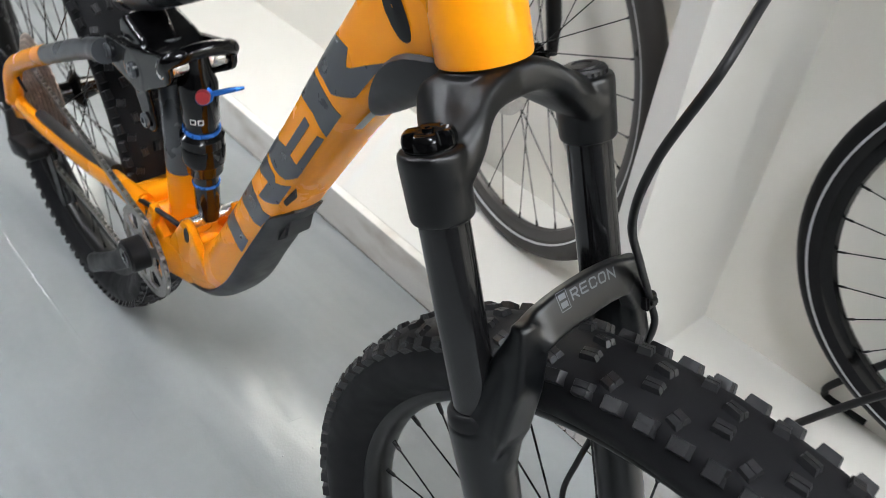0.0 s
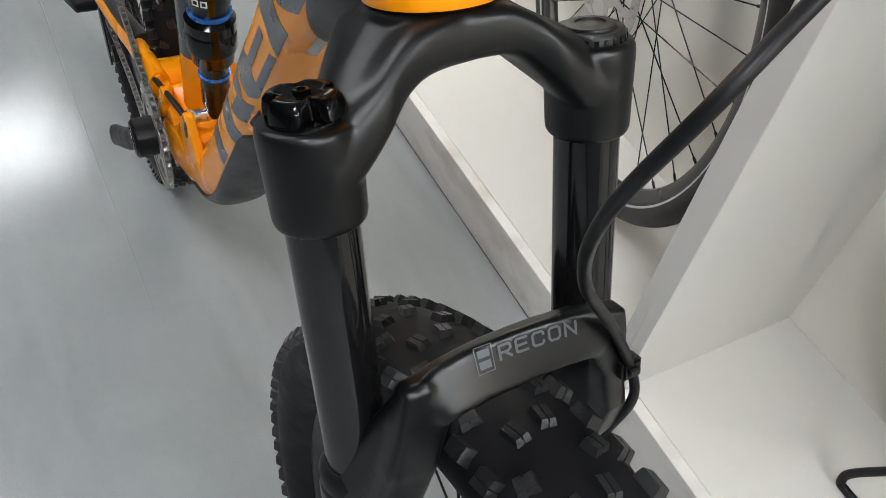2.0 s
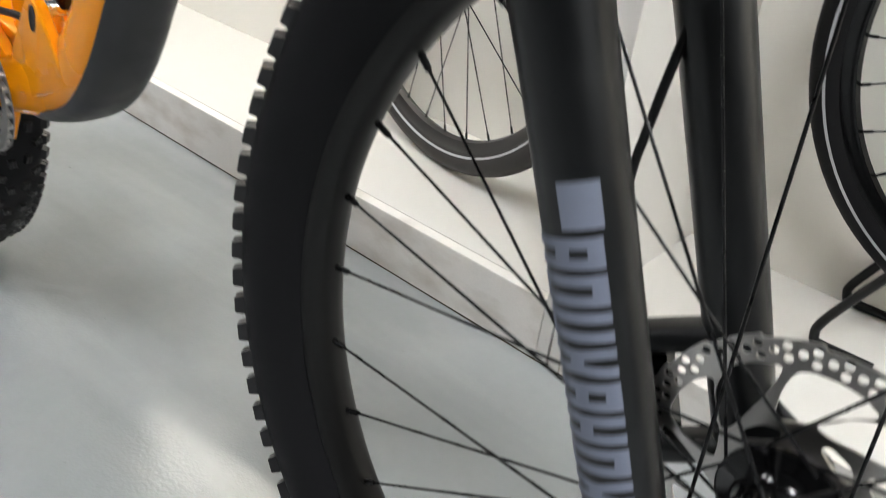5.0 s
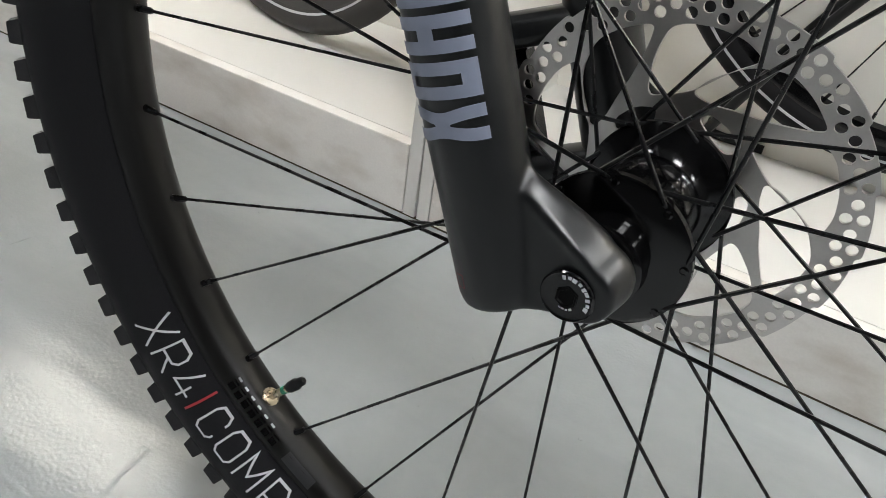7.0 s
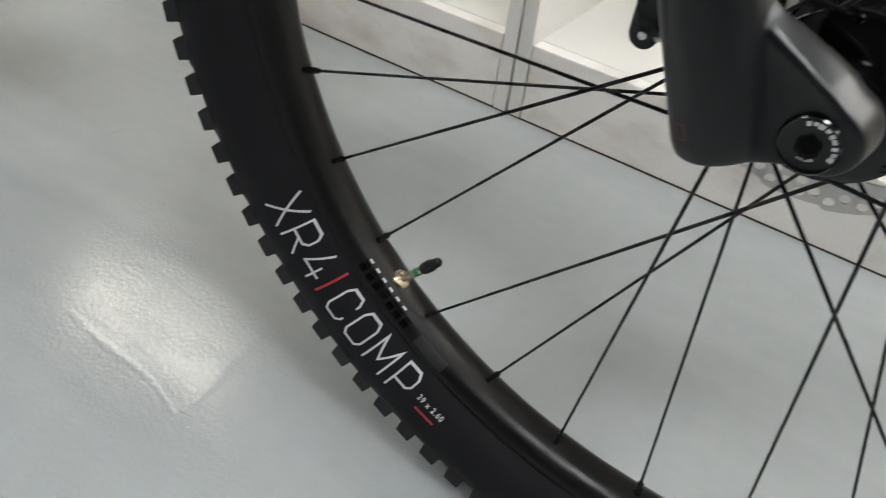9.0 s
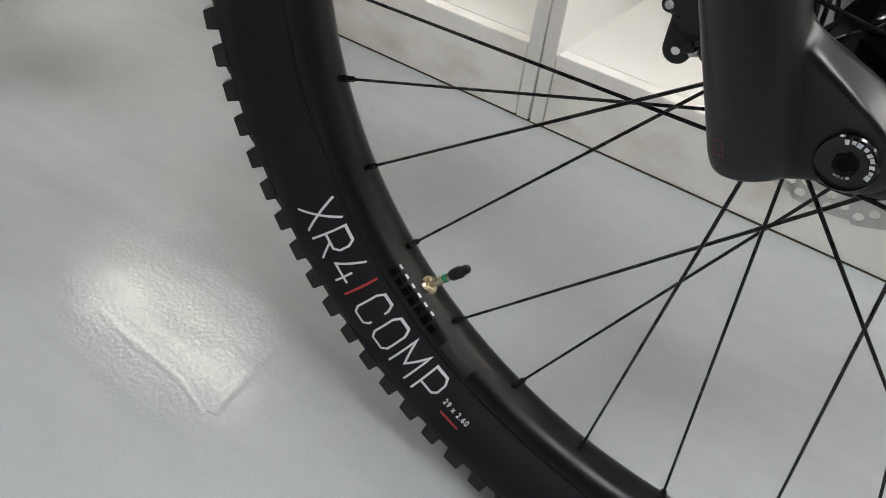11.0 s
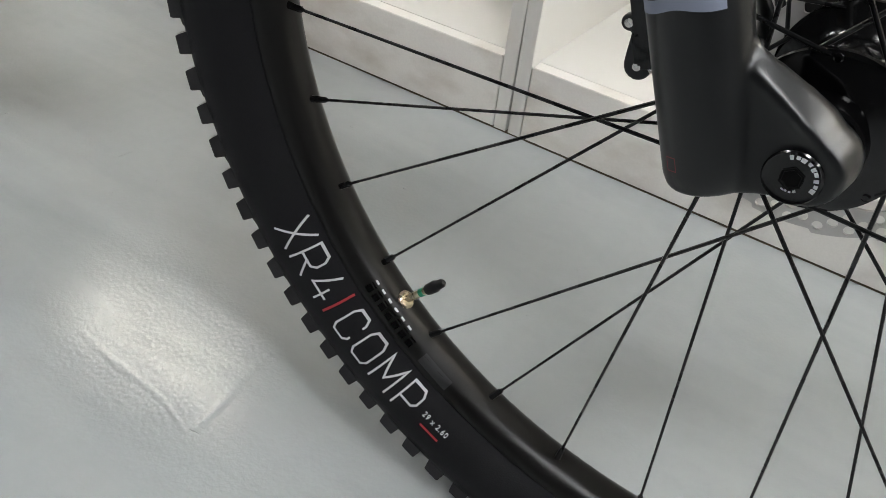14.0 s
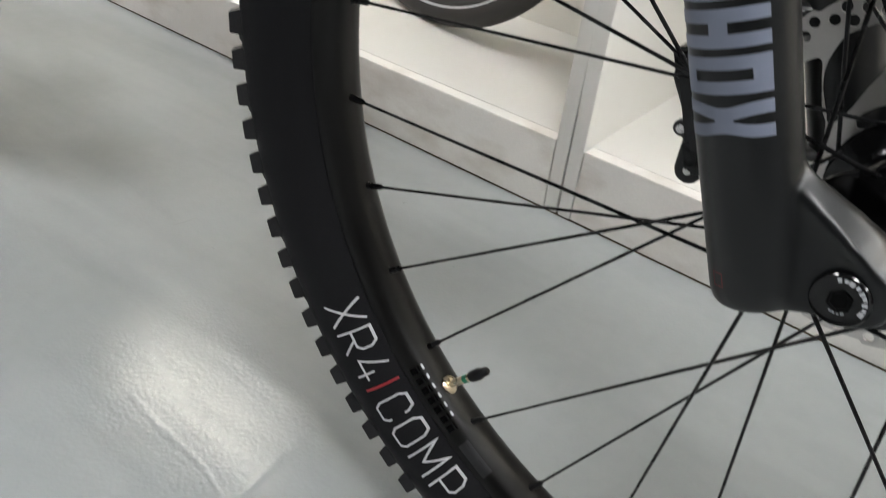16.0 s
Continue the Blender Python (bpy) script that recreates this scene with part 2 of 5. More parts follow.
def box(lo, hi, bm=None, bevel=0.0, m=None):
    b = bmesh.new()
    bmesh.ops.create_cube(b, size=1)
    lo, hi = V(lo), V(hi)
    for v in b.verts:
        v.co = V(((lo + hi) / 2 + V(c * s for c, s in zip(v.co, hi - lo))))
    if bevel:
        bmesh.ops.bevel(b, geom=b.edges[:], offset=bevel, segments=2, affect="EDGES")
    if m is not None:
        b.transform(m)
    if bm is None:
        return b
    me = bpy.data.meshes.new("tmp")
    b.to_mesh(me)
    b.free()
    bm.from_mesh(me)
    bpy.data.meshes.remove(me)
    return bm


def ring2(r, n, at=(0, 0)):
    return [(at[0] + r * math.cos(t), at[1] + r * math.sin(t)) for t in np.linspace(0, 2 * math.pi, n, endpoint=False)]


def plate(outlines, thick, bevel=0.0):
    """A flat plate in x and y from an outline and its holes, as a mesh."""
    cu = bpy.data.curves.new("plate", "CURVE")
    cu.dimensions, cu.fill_mode, cu.extrude, cu.bevel_depth = "2D", "BOTH", thick / 2, bevel
    for o in outlines:
        s = cu.splines.new("POLY")
        s.points.add(len(o) - 1)
        for p, q in zip(s.points, o):
            p.co = (q[0], q[1], 0, 1)
        s.use_cyclic_u = True
    ob = bpy.data.objects.new("plate", cu)
    scene.collection.objects.link(ob)
    me = bpy.data.meshes.new_from_object(ob.evaluated_get(bpy.context.evaluated_depsgraph_get()))
    bpy.data.objects.remove(ob)
    bpy.data.curves.remove(cu)
    return me


def lettering(text, size, thick=0.0004, shear=0.0, spacing=1.0, thin=0.0):
    cu = bpy.data.curves.new("lettering", "FONT")
    cu.body, cu.size, cu.extrude, cu.shear, cu.space_character = text, size, thick / 2, shear, spacing
    cu.offset = -thin
    cu.align_x, cu.align_y = "CENTER", "CENTER"
    ob = bpy.data.objects.new("lettering", cu)
    scene.collection.objects.link(ob)
    me = bpy.data.meshes.new_from_object(ob.evaluated_get(bpy.context.evaluated_depsgraph_get()))
    bpy.data.objects.remove(ob)
    bpy.data.curves.remove(cu)
    return me


def bend(me, fn, longest=0.003):
    bm = bmesh.new()
    bm.from_mesh(me)
    bmesh.ops.triangulate(bm, faces=bm.faces[:])
    for _ in range(5):
        far = [e for e in bm.edges if e.calc_length() > longest]
        if far:
            bmesh.ops.subdivide_edges(bm, edges=far, cuts=1)
            bmesh.ops.triangulate(bm, faces=[f for f in bm.faces if len(f.verts) > 3])
    bm.to_mesh(me)
    bm.free()
    for v in me.vertices:
        v.co = fn(*v.co)
    me.update()
    return me


def fuse(bm, voxel, passes):
    """Melt overlapping solids into one smooth casting."""
    bmesh.ops.remove_doubles(bm, verts=bm.verts[:], dist=0.00002)
    bmesh.ops.recalc_face_normals(bm, faces=bm.faces[:])
    me = bpy.data.meshes.new("tmp")
    bm.to_mesh(me)
    bm.free()
    ob = bpy.data.objects.new("tmp", me)
    scene.collection.objects.link(ob)
    rm = ob.modifiers.new("melt", "REMESH")
    rm.mode, rm.voxel_size, rm.adaptivity = "VOXEL", voxel, 0.0
    sm = ob.modifiers.new("soften", "SMOOTH")
    sm.factor, sm.iterations = 0.5, passes
    got = bpy.data.meshes.new_from_object(ob.evaluated_get(bpy.context.evaluated_depsgraph_get()))
    bpy.data.objects.remove(ob)
    bpy.data.meshes.remove(me)
    out = bmesh.new()
    out.from_mesh(got)
    bpy.data.meshes.remove(got)
    return out


# letters as pen strokes in a unit box
STROKES = {}
STROKES["X"] = [[(0, 0), (1, 1)], [(0, 1), (1, 0)]]
STROKES["R"] = [[(0, 0), (0, 1), (0.8, 1), (1, 0.85), (1, 0.6), (0.8, 0.45), (0, 0.45)], [(0.45, 0.45), (1, 0)]]
STROKES["4"] = [[(0.55, 1), (0, 0.28), (1, 0.28)], [(0.72, 0.55), (0.72, 0)]]
STROKES["C"] = [[(1, 0.76), (1, 0.84), (0.82, 1), (0.18, 1), (0, 0.82), (0, 0.18), (0.18, 0), (0.82, 0), (1, 0.16), (1, 0.24)]]
STROKES["O"] = [[(0.5, 1), (0.18, 1), (0, 0.82), (0, 0.18), (0.18, 0), (0.82, 0), (1, 0.18), (1, 0.82), (0.82, 1), (0.5, 1)]]
STROKES["M"] = [[(0, 0), (0, 1), (0.5, 0.35), (1, 1), (1, 0)]]
STROKES["P"] = [[(0, 0), (0, 1), (0.8, 1), (1, 0.84), (1, 0.56), (0.8, 0.42), (0, 0.42)]]
STROKES["E"] = [[(1, 1), (0.1, 1), (0, 0.9), (0, 0.1), (0.1, 0), (1, 0)], [(0, 0.5), (0.9, 0.5)]]
STROKES["N"] = [[(0, 0), (0, 1), (1, 0), (1, 1)]]


def stroke_letter(ch, wide, high, pen, fn):
    """A letter drawn with one even pen, laid on the surface fn(x, y), centred."""
    bm = bmesh.new()
    for line in STROKES[ch]:
        pts = [V(((x - 0.5) * (wide - pen), (y - 0.5) * (high - pen))) for x, y in line]
        fine = []
        for a, b in zip(pts, pts[1:]):
            k = max(1, int((b - a).length / 0.003))
            fine += [a.lerp(b, j / k) for j in range(k)]
        fine.append(pts[-1])
        first, last = (fine[1] - fine[0]).normalized(), (fine[-1] - fine[-2]).normalized()
        fine[0], fine[-1] = fine[0] - first * pen * 0.45, fine[-1] + last * pen * 0.45
        rows = []
        for i, p in enumerate(fine):
            d0 = (p - fine[i - 1]).normalized() if i else first
            d1 = (fine[i + 1] - p).normalized() if i < len(fine) - 1 else last
            n = (V((-d0.y, d0.x)) + V((-d1.y, d1.x))).normalized()
            n *= pen / 2 / max(0.45, n.dot(V((-d1.y, d1.x))))
            rows.append((bm.verts.new(fn(*(p - n))), bm.verts.new(fn(*(p + n)))))
        for a, b in zip(rows, rows[1:]):
            bm.faces.new((a[0], b[0], b[1], a[1]))
    return bm


def patch(fn, u0, u1, v0, v1, nu, nv, bm=None):
    """A thin skin over the surface fn(u, v)."""
    bm = bm or bmesh.new()
    g = [[bm.verts.new(fn(u, v)) for v in np.linspace(v0, v1, nv + 1)] for u in np.linspace(u0, u1, nu + 1)]
    for i in range(nu):
        for j in range(nv):
            bm.faces.new((g[i][j], g[i + 1][j], g[i + 1][j + 1], g[i][j + 1]))
    return bm


# ---- the room ----
def floor_sheet():
    bm = bmesh.new()
    bmesh.ops.create_grid(bm, x_segments=40, y_segments=40, size=0.5)
    for v in bm.verts:
        v.co = V((-2 + v.co.x * 12, -1.5 + v.co.y * 8, 0))
    return whole("floor", bm, M_FLOOR, "light grey glossy painted concrete floor with scuffs and reflections tinted into it", "floor", kind="structure")


floor_sheet()


def floor_ridge(pts, width, height):
    """A low raised line of paint on the floor."""
    line = spline(pts, 12 * len(pts))
    rings = []
    for k, (x, y) in enumerate(line):
        w = width * (0.65 + 0.5 * noise.noise((x * 30, y * 30, 2)))
        h = height * (0.7 + 0.6 * noise.noise((x * 22, y * 22, 7)))
        d = line[min(k + 1, len(line) - 1)] - line[max(k - 1, 0)]
        n = V((-d[1], d[0], 0)).normalized()
        rings.append([V((x, y, 0)) + n * w * a + V((0, 0, z)) for a, z in [(k / 5, h * (0.5 + 0.5 * math.cos(math.pi * k / 5)) - 0.00004 * abs(k) / 5) for k in range(-5, 6)]])
    return loft(rings)


RIDGES = [([(-1.75, -0.040), (-1.559, -0.044), (-1.321, -0.053), (-1.086, -0.059), (-0.95, -0.060), (-0.80, -0.064)], 0.0040, 0.0006),
          ([(-0.322, -0.092), (-0.326, -0.065), (-0.331, -0.030), (-0.334, 0.004)], 0.0110, 0.00042),
          ([(-0.475, -0.074), (-0.432, -0.080), (-0.395, -0.082), (-0.361, -0.086), (-0.326, -0.097)], 0.0090, 0.00018),
          ([(-0.98, 0.05), (-0.889, 0.113), (-0.855, 0.135), (-0.807, 0.147), (-0.751, 0.147), (-0.66, 0.130)], 0.030, 0.0007), ([(-0.90, -0.200), (-0.88, -0.170), (-0.865, -0.120)], 0.0015, 0.0004)]
for q in RIDGES:
    whole("floor_seam", floor_ridge(*q), M_FLOOR, "low raised paint line on the glossy floor", "floor", kind="structure")
drips = bmesh.new()
for _ in range(46):
    x, y, r = random.uniform(-1.7, 0.1), random.uniform(-0.32, 0.35), random.uniform(0.0010, 0.0030)
    if -0.60 < x < -0.25 and -0.15 < y < 0.05:
        continue
    lathe([(r, -0.0003), (r * 0.8, r * 0.09), (r * 0.3, r * 0.14)], (x, y, 0), (0, 0, 1), 10, drips)
whole("floor_specks", drips, M_FLOOR, "small drips and specks in the floor paint", "floor", kind="stuff")
ROOM = (-8.0, 4.0, -5.5, 2.5, 3.0)
x0, x1, y0, y1, zc = ROOM
for nm, lo, hi in (("wall_north", (x0, y1, 0), (x1, y1 + 0.12, zc)), ("wall_south", (x0, y0 - 0.12, 0), (x1, y0, zc)),
                   ("wall_east", (x1, y0 - 0.12, 0), (x1 + 0.12, y1 + 0.12, zc)), ("wall_west", (x0 - 0.12, y0 - 0.12, 0), (x0, y1 + 0.12, zc))):
    whole(nm, box(lo, hi), M_WALL, "assumed plain grey shop wall, out of view", "wall", kind="structure")
whole("ceiling", box((x0 - 0.12, y0 - 0.12, zc), (x1 + 0.12, y1 + 0.12, zc + 0.1)), M_CEIL, "assumed plain grey shop ceiling, out of view", "ceiling", kind="structure")


def ceiling_light():
    t = thing("ceiling_light", (0, 0, 0), "square white ceiling panel lamp, itself out of view, switched on", "ceiling light", "ceiling lights")
    bm = bmesh.new()
    for lo, hi in (((-0.32, -0.32, -0.03), (0.32, -0.295, 0)), ((-0.32, 0.295, -0.03), (0.32, 0.32, 0)),
                   ((-0.32, -0.295, -0.03), (-0.295, 0.295, 0)), ((0.295, -0.295, -0.03), (0.32, 0.295, 0))):
        box(lo, hi, bm, 0.003)
    part("frame", bm, M_LAMPFRAME, t)
    part("diffuser", box((-0.295, -0.295, -0.022), (0.295, 0.295, -0.004), None, 0.002), M_LAMP, t, "glowing white diffuser")
    return t


# First lamp inferred from its floor reflection; the rest are added, unseen, for brightness.
LAMPS = [(-4.75, -0.2), (-2.3, -1.2), (-4.0, -2.2), (0.7, -0.9), (3.4, -1.3), (3.4, 0.1), (2.3, 0.1), (3.4, 1.5), (2.3, 1.5)]
first = ceiling_light()
first.location = (*LAMPS[0], zc - 0.001)
for q in LAMPS[1:]:
    copy_thing(first, Matrix.Translation((*q, zc - 0.001)))

# ---- the display cabinet: plinth, uprights, bay floors, back ----
SEAM = V((-0.3596, 0.4633, 0))
CAB = Matrix.Translation(SEAM) @ Matrix.Rotation(-0.0301, 4, "Z")
PLINTH, DEPTH, BAYTOP, BOARD = 0.098, 0.335, 1.16, 0.0188
BAY = 1.85


def cabinet(x_from, x_to):
    t = thing("display_cabinet", CAB @ V(((x_from + x_to) / 2, DEPTH / 2, 0)), "white open-fronted display bay of melamine board, lit from inside", "display cabinet", "display bays along the wall")
    m = CAB
    xa, xb = x_from + BOARD, x_to - BOARD
    part("plinth", box((xa + 0.0015, 0.0, 0.0028), (xb - 0.0015, BOARD, PLINTH), None, 0.0008, m), M_RISER, t, "scuffed white plinth board, dirty along the floor")
    part("bay_floor", box((xa, BOARD + 0.0004, PLINTH - BOARD), (xb, DEPTH, PLINTH), None, 0.0006, m), M_BOARD, t)
    for lo, hi, gap in ((x_from, xa, 1), (xb, x_to, -1)):
        bm = box((lo, 0.0, 0.002), (hi, DEPTH, BAYTOP), None, 0.0006)
        bmesh.ops.bisect_plane(bm, geom=bm.verts[:] + bm.edges[:] + bm.faces[:], plane_co=(0, 0, 0.30), plane_no=(0, 0, 1))
        for v in bm.verts:
            if abs(v.co.x - (lo if gap > 0 else hi)) < 0.002:
                v.co.x += gap * (0.0020 - 0.0026 * min(1.0, v.co.z / 0.30))
        bm.transform(m)
        part("side_panel", bm, M_BOARD, t)
    part("back_panel", box((x_from, DEPTH + 0.0004, 0.002), (x_to, DEPTH + BOARD, BAYTOP), None, 0.0005, m), M_BACK, t, "cream white back board, lightened to look better lit")
    part("top_panel", box((x_from, 0.0, BAYTOP + 0.0004), (x_to, DEPTH + BOARD, BAYTOP + 0.03), None, 0.001, m), M_BOARD, t)
    return t


def bay_light(xc):
    t = thing("bay_light", CAB @ V((xc, 0.128, BAYTOP)), "flat rectangular lamp, itself out of view, under the top of the display bay, switched on", "bay light", "lamps in the display bays")
    m = CAB @ Matrix.Translation((xc, 0.128, BAYTOP))
    part("housing", box((-0.37, -0.110, -0.014), (0.37, 0.110, -0.0005), None, 0.003, m), M_LAMPFRAME, t)
    part("diffuser", box((-0.290, -0.057, -0.018), (0.290, 0.057, -0.0142), None, 0.001, m), M_BAYLAMP, t, "glowing warm white diffuser")
    return t


# Westmost bay and its lamp at -2.9 are unseen, added to brighten the floor.
cabinet(-2 * BAY, -BAY)
cabinet(-BAY, 0)
cabinet(0, BAY)
for xc in (-2.9, -1.0, 1.26):
    bay_light(xc)

# grime along the joints of the plinth and the floor
def grime(xa, xb, z0, z1, y=-0.0012):
    bm = bmesh.new()
    n = max(2, int((xb - xa) / 0.02))
    lo = [bm.verts.new(CAB @ V((x, y, z0))) for x in np.linspace(xa, xb, n)]
    hi = [bm.verts.new(CAB @ V((x, y, z1))) for x in np.linspace(xa, xb, n)]
    lo2 = [bm.verts.new(CAB @ V((x, 0.004, z0))) for x in np.linspace(xa, xb, n)]
    hi2 = [bm.verts.new(CAB @ V((x, 0.004, z1))) for x in np.linspace(xa, xb, n)]
    for a, b in ((lo, hi), (hi, hi2), (hi2, lo2), (lo2, lo)):
        for i in range(n - 1):
            bm.faces.new((a[i], a[i + 1], b[i + 1], b[i]))
    return bm


whole("joint_filler", grime(-2 * BAY + 0.03, BAY - 0.03, 0.0002, 0.0027, 0.0006), M_GRIME, "dark dirty joint between plinth and floor", "trim", kind="structure")

# ---- the mountain bike ----
HUB = V((0, 0, 0.3702))
U = V((-0.3550, -0.0127, 0.9348)).normalized()  # up along the fork legs
FW = V((U.z, 0, -U.x)).normalized()            # ahead, square to them
FOOT = V((-0.0356, 0.0050, 0.3702))            # mid line of the legs beside the wheel axle
LEGY = 0.0676
ARCH_BACK = 0.0045
BRAKE_U = V((-0.361, 0, 0.9325)).normalized()
BRAKE_F = V((BRAKE_U.z, 0, -BRAKE_U.x))


def fork_at(s, y, off=0.0):
    return FOOT + U * s + FW * off + V((0, y, 0))


def brake_at(s, y, off=0.0):
    """A place on the brake mount, from the wheel axle."""
    return HUB + V((-0.038, y, 0)) + BRAKE_U * s + BRAKE_F * off


bike = thing("mountain_bike", (-0.62, 0.02, 0), "orange full-suspension mountain bike with black fork, standing on the floor", "bicycle")

# tyre: half section of the casing as (radius, half width)
CASING = [(0.3105, 0.0120), (0.3165, 0.0162), (0.3215, 0.0215), (0.328, 0.0274), (0.336, 0.0320), (0.3448, 0.0347), (0.3540, 0.0347), (0.3620, 0.0318), (0.3678, 0.0254), (0.3711, 0.0160), (0.3726, 0.007), (0.373, 0.0)]


def tyre_mesh(hub, n=144):
    prof = spline([(r, -y) for r, y in CASING] + [(r, y) for r, y in CASING[-2::-1]], 45)
    inner = [(0.3125, 0.010), (0.345, 0.026), (0.366, 0.0), (0.345, -0.026), (0.3125, -0.010)]
    return lathe([(r, y) for r, y in prof] + inner, hub, (0, 1, 0), n, closed=True)


def on_casing(y):
    """Radius of the casing and lean of its surface at a half width y."""
    c = sorted((abs(q), r) for r, q in CASING if r > 0.3448)
    ys, rs = [a for a, _ in c], [b for _, b in c]
    r = float(np.interp(abs(y), ys, rs))
    e = 0.002
    slope = (np.interp(abs(y) + e, ys, rs) - np.interp(abs(y) - e, ys, rs)) / (2 * e)
    return r, math.atan(-slope) * (1 if y > 0 else -1)


def knob_mesh(length, width, height, sipe=True):
    """A tapered tread block with ramped front and a cut across its top."""
    bm = bmesh.new()
    halves = ((-0.5, -0.05), (0.05, 0.5)) if sipe else ((-0.5, 0.5),)
    for a, b in halves:
        lo = [(-length * 0.56, width * a * 1.1), (length * 0.56, width * a * 1.1), (length * 0.56, width * b * 1.1), (-length * 0.56, width * b * 1.1)]
        hi = [(-length * 0.42, width * a * 0.92), (length * 0.48, width * a * 0.92), (length * 0.48, width * b * 0.92), (-length * 0.42, width * b * 0.92)]
        mid = [(x * 1.04, y * 1.02) for x, y in hi]
        rings = [[V((x, y, -0.0015)) for x, y in lo], [V((x, y, height * 0.86)) for x, y in mid], [V((x * 0.93, y * 0.97, height)) for x, y in hi]]
        loft(rings, bm)
    if sipe:
        loft([[V((x, y, -0.0015)) for x, y in ((-length * 0.5, -width * 0.3), (length * 0.5, -width * 0.3), (length * 0.5, width * 0.3), (-length * 0.5, width * 0.3))],
              [V((x, y, height * 0.6)) for x, y in ((-length * 0.44, -width * 0.3), (length * 0.44, -width * 0.3), (length * 0.44, width * 0.3), (-length * 0.44, width * 0.3))]], bm)
    bmesh.ops.recalc_face_normals(bm, faces=bm.faces[:])
    me = bpy.data.meshes.new("tread_knob")
    bm.to_mesh(me)
    bm.free()
    finish(me, M_KNOB, 30)
    return me


SIDE = knob_mesh(0.0135, 0.0090, 0.0064, False)
SIDE_CUT = knob_mesh(0.0125, 0.0100, 0.0064)
MID = knob_mesh(0.0120, 0.0082, 0.0042)
INNER = knob_mesh(0.0090, 0.0105, 0.0042)
PITCH = 3.6


def knob_rows():
    """Angle round the wheel, half width, twist and mesh of each tread block."""
    rows = []
    for k in range(100):
        a = 192.8 + PITCH * k
        rows.append((a, -0.0298, 6, SIDE if k % 2 else SIDE_CUT))
        rows.append((a + 1.5, 0.0298, -6, SIDE_CUT if k % 2 else SIDE))
        if k % 2 == 0:
            rows.append((a + 1.8, -0.0085, 8, MID))
            rows.append((a + 2.2, 0.0085, -8, MID))
        else:
            rows.append((a + 1.6, -0.0195, -14, INNER))
            rows.append((a + 2.0, 0.0195, 14, INNER))
    return rows


def knob_pose(hub, a, y, twist):
    r, lean = on_casing(y)
    t = radians(a)
    out = V((math.cos(t), 0, math.sin(t)))
    side = V((0, 1, 0))
    up = (out * math.cos(lean) + side * math.sin(lean)).normalized()
    along = V((-math.sin(t), 0, math.cos(t)))
    across = up.cross(along)
    m = Matrix((along, across, up)).transposed().to_4x4()
    return Matrix.Translation(V(hub) + out * r + side * y) @ m @ Matrix.Rotation(radians(twist), 4, "Z")


def bicycle_rim(hub, n=144):
    prof = [(0.3185, -0.0150), (0.3190, -0.0168), (0.3165, -0.0176), (0.3120, -0.0166), (0.3075, -0.0135), (0.3043, -0.0085), (0.3030, -0.003), (0.3030, 0.003),
            (0.3043, 0.0085), (0.3075, 0.0135), (0.3120, 0.0166), (0.3165, 0.0176), (0.3190, 0.0168), (0.3185, 0.0150), (0.3140, 0.0145), (0.3120, 0.008), (0.3110, 0), (0.3120, -0.008), (0.3140, -0.0145)]
    return lathe(prof, hub, (0, 1, 0), n, closed=True)


VALVE_A, STEP = 228.65, 11.25


def round_point(hub, a, r, y=0.0):
    t = radians(a)
    return V(hub) + V((r * math.cos(t), y, r * math.sin(t)))


def lace(wheel, hub, flange_r, left_y, right_y):
    """32 crossed spokes with their nipples."""
    for i in range(32):
        a = VALVE_A + (i - 5.5) * STEP
        right = i % 2 == 0
        above = i % 4 in (0, 1)
        ha = a + (-68 if above else 68)
        fy = right_y if right else left_y
        out = 0.0022 if (i // 2) % 2 else -0.0022
        h = round_point(hub, ha, flange_r, fy + out)
        r = round_point(hub, a, 0.3035, 0.0006 + (-0.0012 if right else 0.0012))
        d = (h - r).normalized()
        part("spoke", tube([r, r + d * 0.05, h - d * 0.004, h - V((0, out * 0.8, 0))], [0.00095, 0.0009, 0.00105, 0.0011], 8), M_SPOKE, wheel)
        part("spoke_head", lathe([(0.0021, -0.0004), (0.0020, 0.0004), (0.0012, 0.0010)], h, (0, 1 if out > 0 else -1, 0), 8), M_BLACKG, wheel)
        part("nipple", tube([r - d * 0.003, r + d * 0.001, r + d * 0.0105, r + d * 0.012], [0.0028, 0.0023, 0.0020, 0.0012], 8), M_SPOKE, wheel)


